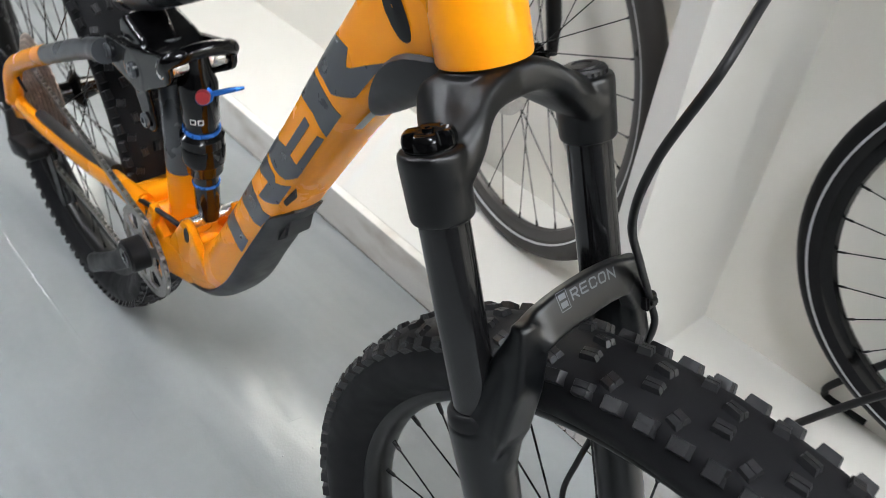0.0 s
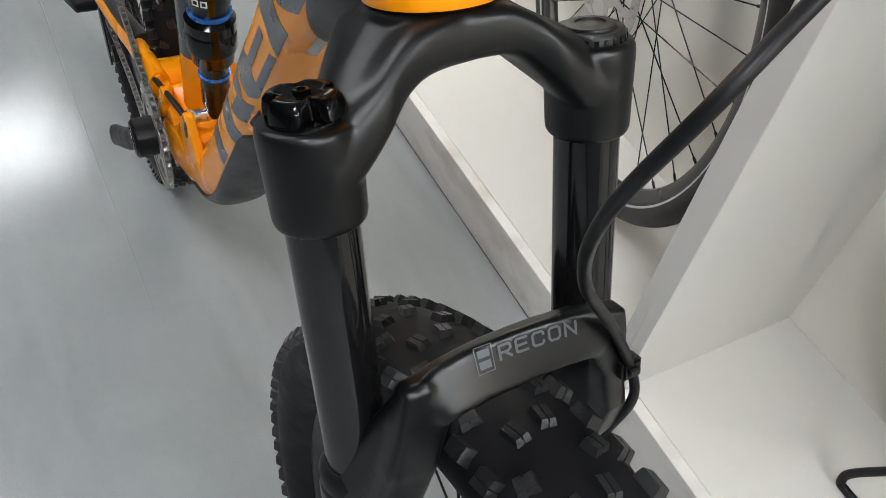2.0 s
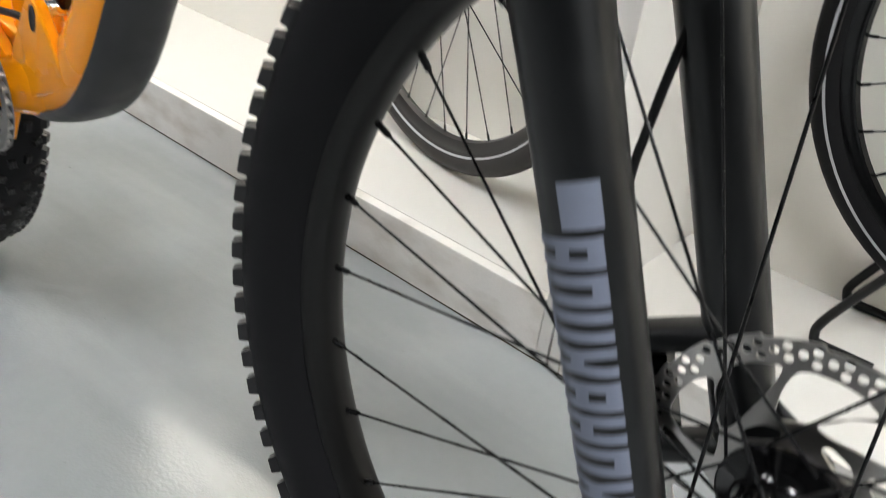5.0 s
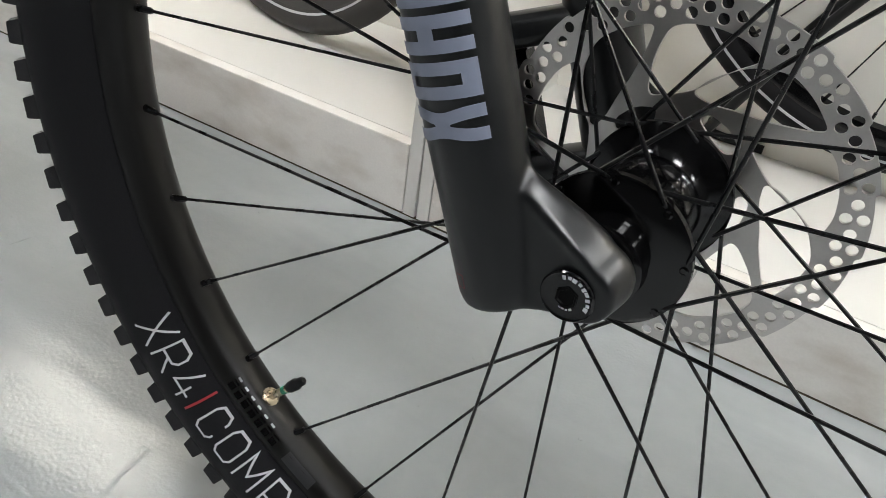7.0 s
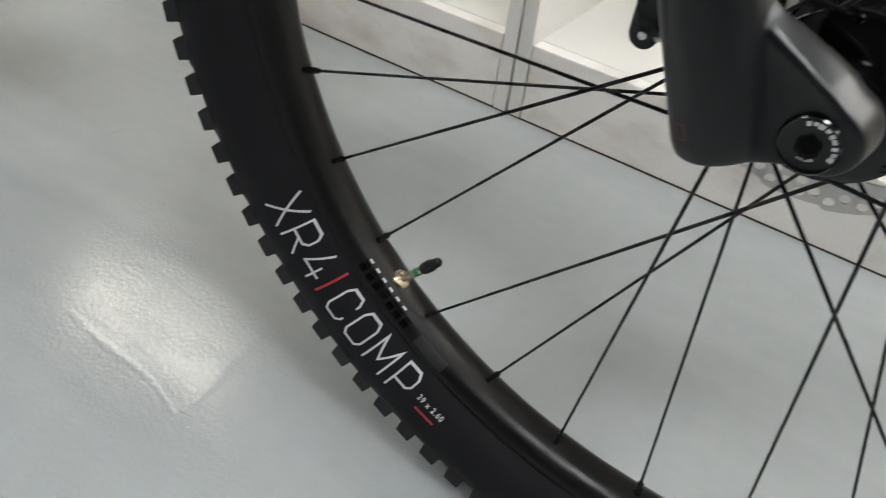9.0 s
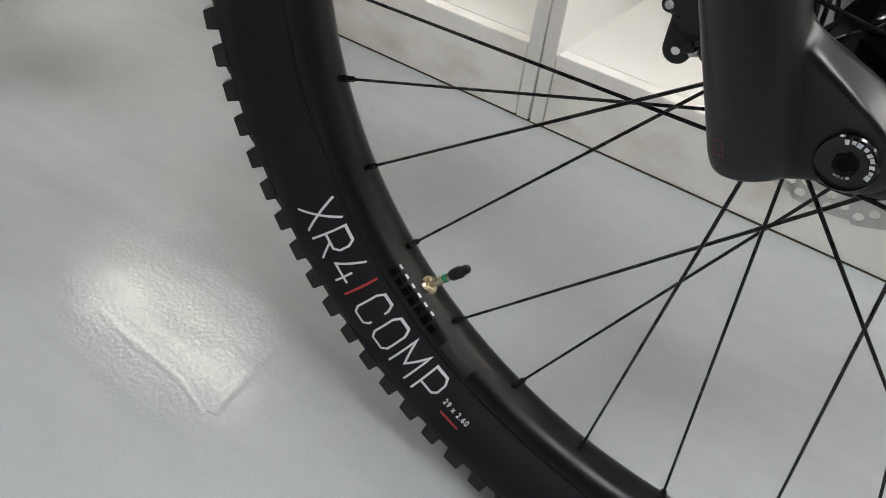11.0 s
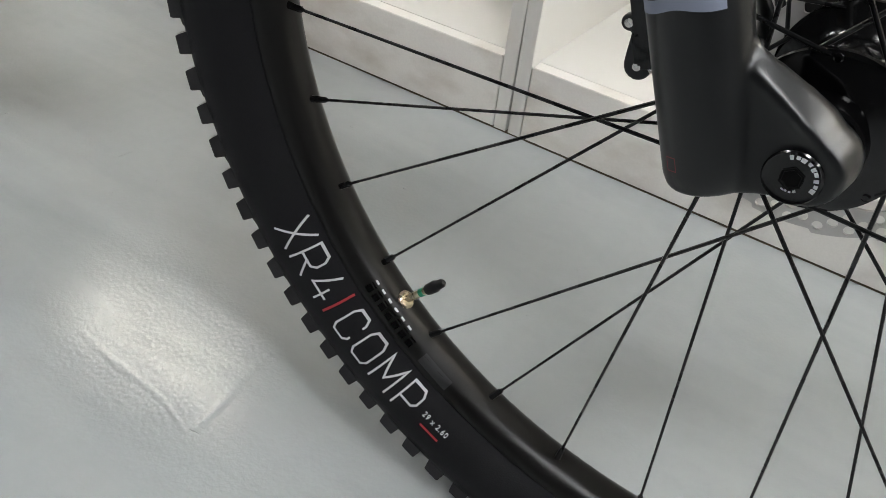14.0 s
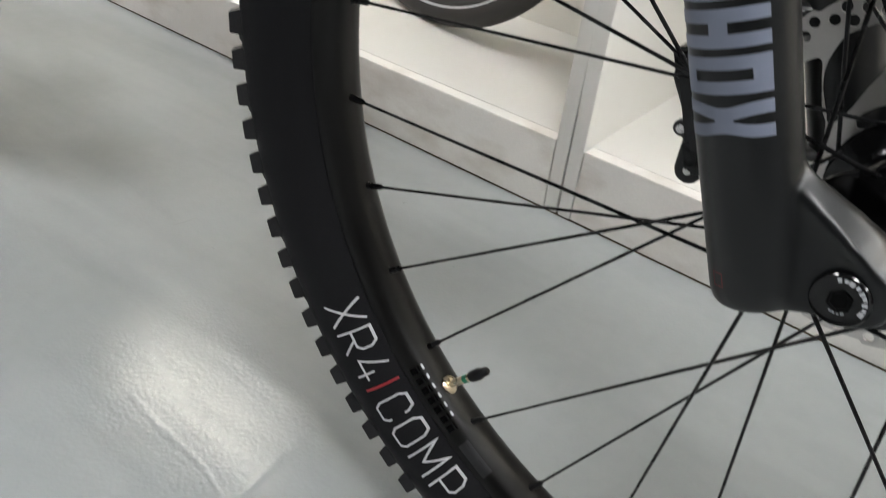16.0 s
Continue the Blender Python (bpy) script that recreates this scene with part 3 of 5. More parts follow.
def front_wheel():
    w = part("front_wheel", tyre_mesh(HUB), M_RUBBER, bike, "black knobbly off-road tyre with white print on its sidewall")
    part("rim", bicycle_rim(HUB), M_RIM, w, "matt black box-section rim")
    # hub shell, flanges, end caps
    shell = [(0.0095, -0.058), (0.0125, -0.0575), (0.0130, -0.049), (0.0165, -0.0485), (0.0185, -0.047), (0.0190, -0.0405), (0.0175, -0.0385), (0.0178, -0.0365), (0.0225, -0.0355), (0.0315, -0.0338), (0.0338, -0.0325),
             (0.0340, -0.0300), (0.0325, -0.0285), (0.0220, -0.0265), (0.0185, -0.0215), (0.0172, -0.010), (0.0172, 0.012), (0.0195, 0.021), (0.0250, 0.0265), (0.0325, 0.0285), (0.0345, 0.0300), (0.0345, 0.0325), (0.0330, 0.0340),
             (0.0250, 0.0355), (0.0215, 0.0375), (0.0205, 0.0440), (0.0170, 0.0475), (0.0130, 0.050), (0.0125, 0.0575), (0.0095, 0.058)]
    part("hub", lathe([(r, y) for r, y in shell], HUB, (0, 1, 0), 56), M_BLACKG, w, "gloss black disc hub")
    lace(w, HUB, 0.0308, 0.0315, -0.0313)
    # brake rotor, drilled and wavy
    outer = []
    for t in np.linspace(0, 360, 540, endpoint=False):
        ph = ((t - 16.5) % 20) / 20
        r = 0.0887 + 0.0022 * (1 - ph if ph > 0.05 else ph / 0.05 * 0.95)
        outer.append((r * math.cos(radians(t)), r * math.sin(radians(t))))
    cuts = [outer, ring2(0.0205, 40)]

    def window(pts, turn):
        """A hole with rounded corners, from (degrees, millimetres)."""
        q = [V((r * 0.001 * math.cos(radians(a + turn)), r * 0.001 * math.sin(radians(a + turn)))) for a, r in pts]
        for _ in range(3):
            q = [p for u, v in zip(q, q[1:] + q[:1]) for p in (u.lerp(v, 0.2), u.lerp(v, 0.8))]
        return [(p.x, p.y) for p in q]
    for k in range(5):
        cuts.append(window([(48, 42), (40, 60), (33.5, 72), (27, 74.5), (17, 75), (7, 74.5), (-2, 71), (6, 60), (18, 46), (32, 42)], 72 * k))
        cuts.append(window([(92, 44), (86, 52), (73, 66), (61, 74.5), (50, 75), (38, 74.5), (41, 66), (52, 53), (64, 47), (78, 42.5)], 72 * k))
        cuts.append(window([(82, 34), (76, 39), (57, 39), (42, 36), (46, 29.5), (64, 29.5)], 72 * k))
    for k in range(36):
        for r, da in ((0.0789, 8.5), (0.0825, 13.5), (0.0858, 8.9)):
            if (k * 10 + da - 62) % 72 < 6 and r < 0.08:
                continue
            a = radians(10 * k + da)
            cuts.append(ring2(0.0027, 14, (r * math.cos(a), r * math.sin(a))))
    me = plate(cuts, 0.0018)
    me.transform(Matrix.Translation(HUB + V((0, 0.0470, 0))) @ Matrix.Rotation(radians(90), 4, "X"))
    finish(me, M_STEEL, 30)
    link_part("brake_rotor", me, w, "drilled steel brake rotor")
    part("lock_ring", lathe([(0.012, 0.0487), (0.0215, 0.0487), (0.0225, 0.0500), (0.0225, 0.0525), (0.019, 0.0540), (0.012, 0.0540)], HUB, (0, 1, 0), 30), M_BLACKG, w)
    # valve
    va = radians(VALVE_A)
    inward = V((-math.cos(va), 0, -math.sin(va)))
    base = round_point(HUB, VALVE_A, 0.3030, 0.0)
    part("valve_nut", lathe([(0.0062, -0.001), (0.0064, 0.0008), (0.0050, 0.0020), (0.0036, 0.0024)], base, inward, 20), M_BRASS, w, "brass valve nut")
    part("valve_stem", lathe([(0.0027, 0.001), (0.0027, 0.0265), (0.0024, 0.0270)], base, inward, 16), M_BRASS, w)
    part("valve_band", lathe([(0.00295, 0.0165), (0.00295, 0.0205)], base, inward, 16), M_GREEN, w)
    part("valve_cap", lathe([(0.0036, 0.0240), (0.0040, 0.0255), (0.0042, 0.0325), (0.0032, 0.0355), (0.0030, 0.0395), (0.0016, 0.0412)], base, inward, 16), M_PLASTIC, w, "black plastic valve cap")
    # sidewall print

    def sidewall(r):
        c = spline([(q, y) for q, y in CASING], 120)[:75]
        return float(np.interp(r, c[:, 0], c[:, 1]))

    def onto_sidewall(mid, rc):
        def fn(x, y, z):
            r = rc - y
            a = mid + math.degrees(x / rc)
            return round_point(HUB, a, r, -(sidewall(r) + 0.0005 + z))
        return fn

    for ch, mid, wide in (("X", 214.7, 0.0162), ("R", 218.25, 0.0155), ("4", 221.9, 0.0160), ("C", 227.4, 0.0152), ("O", 230.95, 0.0160), ("M", 234.75, 0.0172), ("P", 238.6, 0.0152)):
        fn = onto_sidewall(mid, 0.3312)
        part("tyre_letter", stroke_letter(ch, wide, 0.0218, 0.0015, lambda x, y: fn(x, y, 0.0002)), M_WHITE, w, "thin white printed letter")
    me = lettering("29 x 2.60", 0.0050, 0.0004, 0.0, 1.2)
    bend(me, onto_sidewall(243.0, 0.3300))
    finish(me, M_WHITE, 30)
    link_part("tyre_print", me, w, "small white printed size")
    fn = onto_sidewall(224.4, 0.3305)
    part("tyre_mark", patch(lambda u, v: fn(u + v * 0.05, v, 0.0002), -0.0009, 0.0009, -0.011, 0.0105, 1, 8), M_RED, w, "red printed bar")
    fn2 = onto_sidewall(243.1, 0.3365)
    part("tyre_mark", patch(lambda u, v: fn2(u, v, 0.0002), -0.0085, 0.0085, -0.0008, 0.0008, 10, 1), M_RED, w, "red printed bar")
    # rim print: dark raised bars and pale dashes beside the valve

    def on_rim(a, r):
        y = float(np.interp(r, [0.3043, 0.3075, 0.3120, 0.3165], [0.0085, 0.0135, 0.0166, 0.0176]))
        return round_point(HUB, a, r, -(y + 0.0004))
    for k in range(7):
        a = 224.2 + 1.42 * k
        part("rim_mark", patch(lambda u, v: on_rim(u, v), a, a + 0.95, 0.3065, 0.3115, 2, 2), M_BLACKG, w, "gloss black raised mark")
        if k < 6:
            part("rim_mark", patch(lambda u, v: on_rim(u, v), a + 0.1, a + 0.75, 0.3048, 0.3056, 2, 1), M_STRIPE, w, "pale printed dash")
    part("rim_sticker", patch(lambda u, v: on_rim(u, v), 235.6, 240.6, 0.3060, 0.3120, 8, 3), M_GUARD, w, "dark grey rim sticker")
    return w


wheel = front_wheel()


def seat_ring(s, y, off, rx, ry, n=24, p=2.0, lean=0.0):
    """An oval ring square to the fork legs: rx along the wheel, ry across."""
    out = []
    for t in np.linspace(0, 2 * math.pi, n, endpoint=False):
        c, q = math.cos(t), math.sin(t)
        c, q = abs(c) ** (2 / p) * (1 if c > 0 else -1), abs(q) ** (2 / p) * (1 if q > 0 else -1)
        out.append(fork_at(s + lean * c, y + ry * q, off + rx * c))
    return out


def fork():
    # crown: a forged bridge from socket to socket, higher in the middle
    prof = []
    half = [(0.0000, 0.5325, -0.012, 0.0118, 0.0270), (0.0180, 0.5312, -0.011, 0.0122, 0.0262), (0.0300, 0.5250, -0.016, 0.0142, 0.0320), (0.0410, 0.5140, -0.011, 0.0172, 0.0300), (0.0530, 0.5025, -0.0045, 0.0205, 0.0235), (0.0620, 0.4960, -0.0005, 0.0192, 0.0204), (0.0700, 0.4945, 0.0, 0.0180, 0.0204), (0.0760, 0.4920, 0.0, 0.0160, 0.0100)]
    for y, s, off, hs, ho in spline([(-q[0], *q[1:]) for q in half[:0:-1]] + half, 41):
        ring = []
        for t in np.linspace(0, 2 * math.pi, 28, endpoint=False):
            c, q = math.cos(t), math.sin(t)
            k = min(1.0, abs(y) / 0.062) ** 2
            c2, q2 = abs(c) ** (0.42 + 0.50 * k) * (1 if c > 0 else -1), abs(q) ** (0.50 + 0.42 * k) * (1 if q > 0 else -1)
            dip = 0.004 * math.exp(-((c2 - 0.45) / 0.35) ** 2) * max(0.0, q2) * math.exp(-((abs(y) - 0.034) / 0.014) ** 2) - 0.020 * k * max(0.0, -q2) * (1 - c2) / 2
            ring.append(fork_at(s + hs * q2 - dip + 0.072 * max(0.0, y), y, off + ho * c2 - ARCH_BACK * max(0.0, 1 - abs(y) / 0.05)))
        prof.append(ring)
    bm = loft(prof)
    for side in (-1, 1):
        y = side * LEGY
        loft([seat_ring(s + (0.005 if side > 0 else 0.0), y, 0, r, r, 40) for s, r in ((0.4695, 0.0162), (0.4698, 0.0184), (0.4712, 0.0194), (0.4740, 0.0197), (0.4900, 0.0201), (0.5060, 0.0206), (0.5105, 0.0204), (0.5130, 0.0194), (0.5135, 0.0165))], bm)
    loft([seat_ring(s, 0, -0.0195, r, r, 40) for s, r in ((0.525, 0.0285), (0.5385, 0.0290), (0.5420, 0.0285), (0.5435, 0.0262))], bm)
    f = part("fork", fuse(bm, 0.0013, 5), M_CROWN, bike, "satin black suspension fork crown", 60)
    for side in (-1, 1):
        y = side * LEGY
        part("stanchion", loft([seat_ring(s, y, 0, 0.0156, 0.0156, 40) for s in (0.325, 0.40, 0.4800)]), M_STANCH, f, "polished black stanchion tube")
        part("wiper_seal", loft([seat_ring(s, y, 0, r, r, 36) for s, r in ((0.326, 0.0200), (0.3335, 0.0200), (0.3360, 0.0185), (0.3375, 0.0166))]), M_PLASTIC, f, "black rubber wiper seal")
    # top caps: a ribbed dial on one leg, a low air cap on the other
    bm = loft([seat_ring(s, -LEGY, 0, r, r, 36) for s, r in ((0.5120, 0.0155), (0.5148, 0.0155), (0.5150, 0.0140))])
    part("top_cap", bm, M_BLACKG, f, "gloss black fork top cap")
    rings = []
    for s, r, deep in ((0.5140, 0.0085, 0), (0.5145, 0.0150, 1), (0.5155, 0.0162, 1), (0.5195, 0.0160, 1), (0.5222, 0.0152, 1), (0.5236, 0.0138, 0.8), (0.5240, 0.0118, 0.45), (0.5234, 0.0085, 0), (0.5234, 0.0060, 0)):
        lobe = [r - 0.0058 * deep * max(0.0, math.cos(4 * t + 0.5)) ** 1.5 for t in np.linspace(0, math.tau, 80, endpoint=False)]
        rings.append([fork_at(s, -LEGY + q * math.sin(t), q * math.cos(t)) for q, t in zip(lobe, np.linspace(0, math.tau, 80, endpoint=False))])
    part("damper_dial", loft(rings), M_BLACKG, f, "gloss black ribbed lockout dial", 30)
    part("dial_mark", patch(lambda u, v: fork_at(0.5243, -LEGY + v * math.sin(u), v * math.cos(u)), 0.45, 0.95, 0.0108, 0.0120, 8, 1), M_STRIPE, f, "pale printed arc")
    part("dial_bolt", lathe([(0.0034, 0), (0.0034, 0.0012), (0.0020, 0.0014), (0.0018, 0.0004)], fork_at(0.5234, -LEGY), U, 6), M_BLACKG, f)
    bm = loft([seat_ring(s, LEGY, 0, r, r, 36) for s, r in ((0.5160, 0.0162), (0.5214, 0.0162), (0.5232, 0.0150), (0.5233, 0.0120))])
    part("air_cap", bm, M_PLASTIC, f, "gloss black air cap")
    bm = bmesh.new()
    for k in range(24):
        a = k * math.tau / 24
        box((0.0140, -0.0010, 0.0), (0.0165, 0.0007, 0.0030), bm, 0, Matrix.Translation(fork_at(0.5182, LEGY)) @ U.to_track_quat("Z", "Y").to_matrix().to_4x4() @ Matrix.Rotation(a, 4, "Z"))
    part("air_cap_ribs", bm, M_BLACKG, f)
    part("air_cap_top", lathe([(0.0120, 0), (0.0115, 0.0016), (0.0070, 0.0022), (0.0065, 0.0012)], fork_at(0.5231, LEGY), U, 24), M_PLASTIC, f)
    return f


fk = fork()


def arch_lean(y):
    """How far the face of the arch looks upwards, at y across."""
    return radians(float(np.interp(y, [-0.036, -0.010, 0.030], [25, 17, 9]))) * min(1.0, max(0.0, (0.050 - abs(y)) / 0.010))


def lower_casting():
    """Both lower legs with the arch over the tyre, one casting."""
    bm = bmesh.new()
    for side in (-1, 1):
        y = side * LEGY
        prof = [(-0.0212, 0.0080, 0.0090, 0), (-0.0210, 0.0145, 0.0145, 0), (-0.0194, 0.0170, 0.0168, 0), (-0.0140, 0.0181, 0.0180, 0), (0.05, 0.0187, 0.0186, 0.0), (0.15, 0.0190, 0.0188, 0), (0.24, 0.0196, 0.0194, 0), (0.29, 0.0208, 0.0206, 0), (0.315, 0.0214, 0.0212, 0), (0.3240, 0.0212, 0.0210, 0), (0.3262, 0.0198, 0.0196, 0)]
        loft([seat_ring(s, y, off, rx, ry, 40) for s, rx, ry, off in prof], bm)
        # dropout
        hub_s, hub_o = (HUB - FOOT).dot(U), (HUB - FOOT).dot(FW)

        def outline(grow, inset):
            """The dropout seen from the side; its front edge flares inwards."""
            pts = []
            for t in np.linspace(46, -112, 26):
                r = 0.0122 + 0.0040 * max(0.0, math.cos(radians(t - 10))) - inset + 0.85 * grow * max(0.0, math.cos(radians(t - 40))) ** 0.7
                pts.append((hub_o + r * math.cos(radians(t)), hub_s + r * math.sin(radians(t))))
            pts += [(0.024, -0.0206 + inset), (0.012, -0.0210 + inset), (-0.006, -0.0200 + inset), (-0.009, 0.010), (-0.006, 0.040), (0.004, 0.064 - inset)]
            k = grow - inset
            pts += [(0.0118 + k * 0.4, 0.0570), (0.0136 + k * 0.4, 0.0460 + k * 0.2), (0.0146 + k * 0.5, 0.0375 + k * 0.4), (0.0170 + k * 0.6, 0.0300 + k * 0.6), (0.0205 + k * 0.7, 0.0245 + k * 0.7), (0.0262 + k * 0.7, 0.0190 + k * 0.7), (0.0346 + k * 0.7, 0.0104 + k * 0.7), (0.0412 + k * 0.7, 0.0028 + k * 0.7)]
            sm = [V(p) for p in pts]
            for _ in range(2):
                sm = [p for u, v in zip(sm, sm[1:] + sm[:1]) for p in (u.lerp(v, 0.25), u.lerp(v, 0.75))]
            return [tuple(p) for p in sm]
        rings, mid = [], LEGY + side * FOOT.y
        for y, grow, inset in ((0.0735, 0.0, 0.0020), (0.0730, 0.0, 0.0004), (0.0720, 0.0006, 0.0), (0.0625, 0.0047, 0.0), (0.0570, 0.0054, 0.0), (0.0555, 0.0052, 0.0006), (0.0545, 0.0042, 0.0022)):
            rings.append([fork_at(q, side * (mid + (y - mid) * min(1.0, max(0.15, 1.0 - (q - 0.006) / 0.045))) - FOOT.y, o) for o, q in outline(grow, inset)])
        loft(rings, bm)
    # arch: a flat-faced bar with mitred corners, running back and down to the legs
    half = [(0.3930, 0.0, 0.0405, 0.0138, 0.0056), (0.3929, 0.0120, 0.0406, 0.0137, 0.0056), (0.3924, 0.0230, 0.0409, 0.0135, 0.0057), (0.3914, 0.0340, 0.0414, 0.0131, 0.0060), (0.3885, 0.0465, 0.0415, 0.0128, 0.0066), (0.3560, 0.0560, 0.0345, 0.0132, 0.0110), (0.3250, 0.0625, 0.0235, 0.0140, 0.0120), (0.2960, 0.0665, 0.0090, 0.0120, 0.0105)]
    half = [(a, b, c - ARCH_BACK, d, e) for a, b, c, d, e in half]
    far = [(q[0], q[1] + 0.0035 * min(1.0, q[1] / 0.04), *q[2:]) for q in half[:5]] + [(0.3630, 0.0568, 0.0352, 0.0068, 0.0064), (0.3380, 0.0606, 0.0318, 0.0066, 0.0090), (0.3130, 0.0650, 0.0180, 0.0105, 0.0115), (0.2920, 0.0676, 0.0060, 0.0110, 0.0100)]
    nodes = [(q[0], -q[1], *q[2:]) for q in half[:0:-1]] + far
    path = [np.array(u) + (np.array(v) - np.array(u)) * k / 6 for u, v in zip(nodes, nodes[1:]) for k in range(6)] + [np.array(nodes[-1])]
    at = [fork_at(*q[:3]) for q in path]
    rings = []
    for i, (s, y, off, w, h) in enumerate(path):
        d0 = (at[i] - at[i - 1]).normalized() if i else (at[1] - at[0]).normalized()
        d1 = (at[i + 1] - at[i]).normalized() if i < len(at) - 1 else d0
        d = (d0 + d1).normalized()
        w /= d.dot(d1)
        a = (FW - d * FW.dot(d)).normalized()
        b = d.cross(a)
        lean = arch_lean(y)
        a, b = a * math.cos(lean) - b * math.sin(lean), b * math.cos(lean) + a * math.sin(lean)
        ring = []
        for t in np.linspace(0, 2 * math.pi, 28, endpoint=False):
            c, q = math.cos(t), math.sin(t)
            c2, q2 = abs(c) ** 0.25 * (1 if c > 0 else -1), abs(q) ** 0.25 * (1 if q > 0 else -1)
            ring.append(at[i] + a * h * c2 + b * w * q2)
        rings.append(ring)
    loft(rings, bm)
    # gusset from the top of each leg up to the arch: broad at the near corner, a thin web behind the far strut
    pts = [p for s0, r in ((0.3215, 0.0208), (0.280, 0.0190)) for p in seat_ring(s0, -LEGY, 0.0, r, r, 28)]
    pts += [fork_at(s0, w - 0.0500, o - ARCH_BACK) for s0, o in ((0.4005, 0.0370), (0.3985, 0.0470), (0.3755, 0.0455), (0.3780, 0.0340)) for w in (-0.0030, 0.0050)]
    hull(pts, bm)
    pts = [p for s0, r in ((0.3215, 0.0205), (0.280, 0.0190)) for p in seat_ring(s0, LEGY, 0.0, r, r, 28)]
    pts += [fork_at(s0, y + w, o) for s0, y, o in ((0.3860, 0.0540, 0.0290), (0.3600, 0.0575, 0.0310), (0.3380, 0.0605, 0.0270)) for w in (-0.0035, 0.0040)]
    hull(pts, bm)
    return part("fork_casting", fuse(bm, 0.0013, 7), M_BLACKM, bike, "matt black fork lower legs with arch", 60)


lowers = lower_casting()


def leg_skin(s, phi, side=-1, lift=0.0005):
    """A place on the outside of a lower leg; phi turns from outwards to ahead."""
    k = [(-0.011, 0.0181, 0.0180), (0.05, 0.0187, 0.0186), (0.15, 0.0190, 0.0188), (0.24, 0.0196, 0.0194)]
    rx, ry = (float(np.interp(s, [q[0] for q in k], [q[j] for q in k])) for j in (1, 2))
    return fork_at(s, side * (LEGY + (ry + lift) * math.cos(phi)), (rx + lift) * math.sin(phi))


# plain bars in pairs where the maker's mark runs down the leg, joined at an end or in the middle
def bar_pair(s0, side, joints, waist):
    bm = bmesh.new()
    p0, p1 = radians(-56), radians(46)
    mid, half = (p0 + p1) / 2, (p1 - p0) / 2

    def bowed(base, thick, way):
        def fn(u, v):
            k = waist * math.exp(-((v - mid) / (half * 0.42)) ** 2)
            return leg_skin(s0 + base + u * thick + way * 0.0019 * k, v, side)
        return fn
    patch(bowed(0.0, 0.0046, 1), 0, 1, p0, p1, 2, 20, bm)
    patch(bowed(0.0084, 0.0046, -1), 0, 1, p0, p1, 2, 20, bm)
    for at in joints:
        a = {"rear": p0, "middle": mid - 0.17, "front": p1 - 0.34}[at]
        patch(lambda u, v: leg_skin(u, v, side, 0.0005), s0 + 0.0044, s0 + 0.0086, a, a + 0.34, 1, 5, bm)
    part("leg_mark", bm, M_LEGDECAL, lowers, "blue-grey printed pair of bars")


for side in (-1, 1):
    for k, (joints, waist) in enumerate(((("middle",), 1.0), (("rear", "front"), 0), (("middle",), 0), (("front", "middle"), 0.0), (("middle",), 0.6), (("rear",), 0), (("rear", "front"), 0), (("front", "middle"), 0))):
        bar_pair(0.0497 + 0.0157 * k, side, joints, waist)
bm = patch(lambda u, v: leg_skin(u, v), 0.176, 0.195, radians(0), radians(50), 4, 8)
part("leg_mark", bm, M_LEGDECAL, lowers, "blue-grey printed block")
bm = bmesh.new()
for u0, u1, v0, v1 in ((-0.010, -0.0096, -0.45, -0.2), (-0.0044, -0.004, -0.45, -0.2), (-0.010, -0.004, -0.45, -0.43), (-0.010, -0.004, -0.22, -0.2)):
    patch(lambda u, v: leg_skin(u, v - 0.2), u0, u1, v0, v1, 2, 3, bm)
part("leg_mark", bm, M_MAROON, lowers, "small dark red printed outline")


def arch_skin(y, h, lift=0.0005):
    """The front of the arch: y across, h up from its middle line."""
    s = float(np.interp(abs(y), [0, 0.023, 0.034, 0.0465], [0.3930, 0.3924, 0.3914, 0.3885]))
    o = float(np.interp(abs(y), [0, 0.023, 0.034, 0.0465], [0.0405, 0.0409, 0.0414, 0.0415])) - ARCH_BACK
    lean, front = arch_lean(y), 0.0057 + lift
    return fork_at(s + h * math.cos(lean) + front * math.sin(lean), y, o + front * math.cos(lean) - h * math.sin(lean))


for k, ch in enumerate("RECON"):
    part("arch_letter", stroke_letter(ch, 0.0070, 0.0076, 0.0013, lambda x, y: arch_skin(0.0105 + (k - 2) * 0.0087 + x, y + 0.0074, 0.0007)), M_ARCHDECAL, lowers, "pale grey printed letter")
bm = bmesh.new()
for u0, u1, v0, v1 in ((-0.0245, -0.0240, -0.004, 0.009), (-0.0160, -0.0155, -0.004, 0.009), (-0.0245, -0.0155, -0.004, -0.0035), (-0.0245, -0.0155, 0.0085, 0.009), (-0.0230, -0.0170, -0.0020, 0.0018), (-0.0230, -0.0170, 0.0034, 0.0070)):
    patch(lambda u, v: arch_skin(u + 0.0025, v + 0.0046), u0, u1, v0, v1, 3, 3, bm)
part("arch_mark", bm, M_ARCHDECAL, lowers, "pale grey printed square")

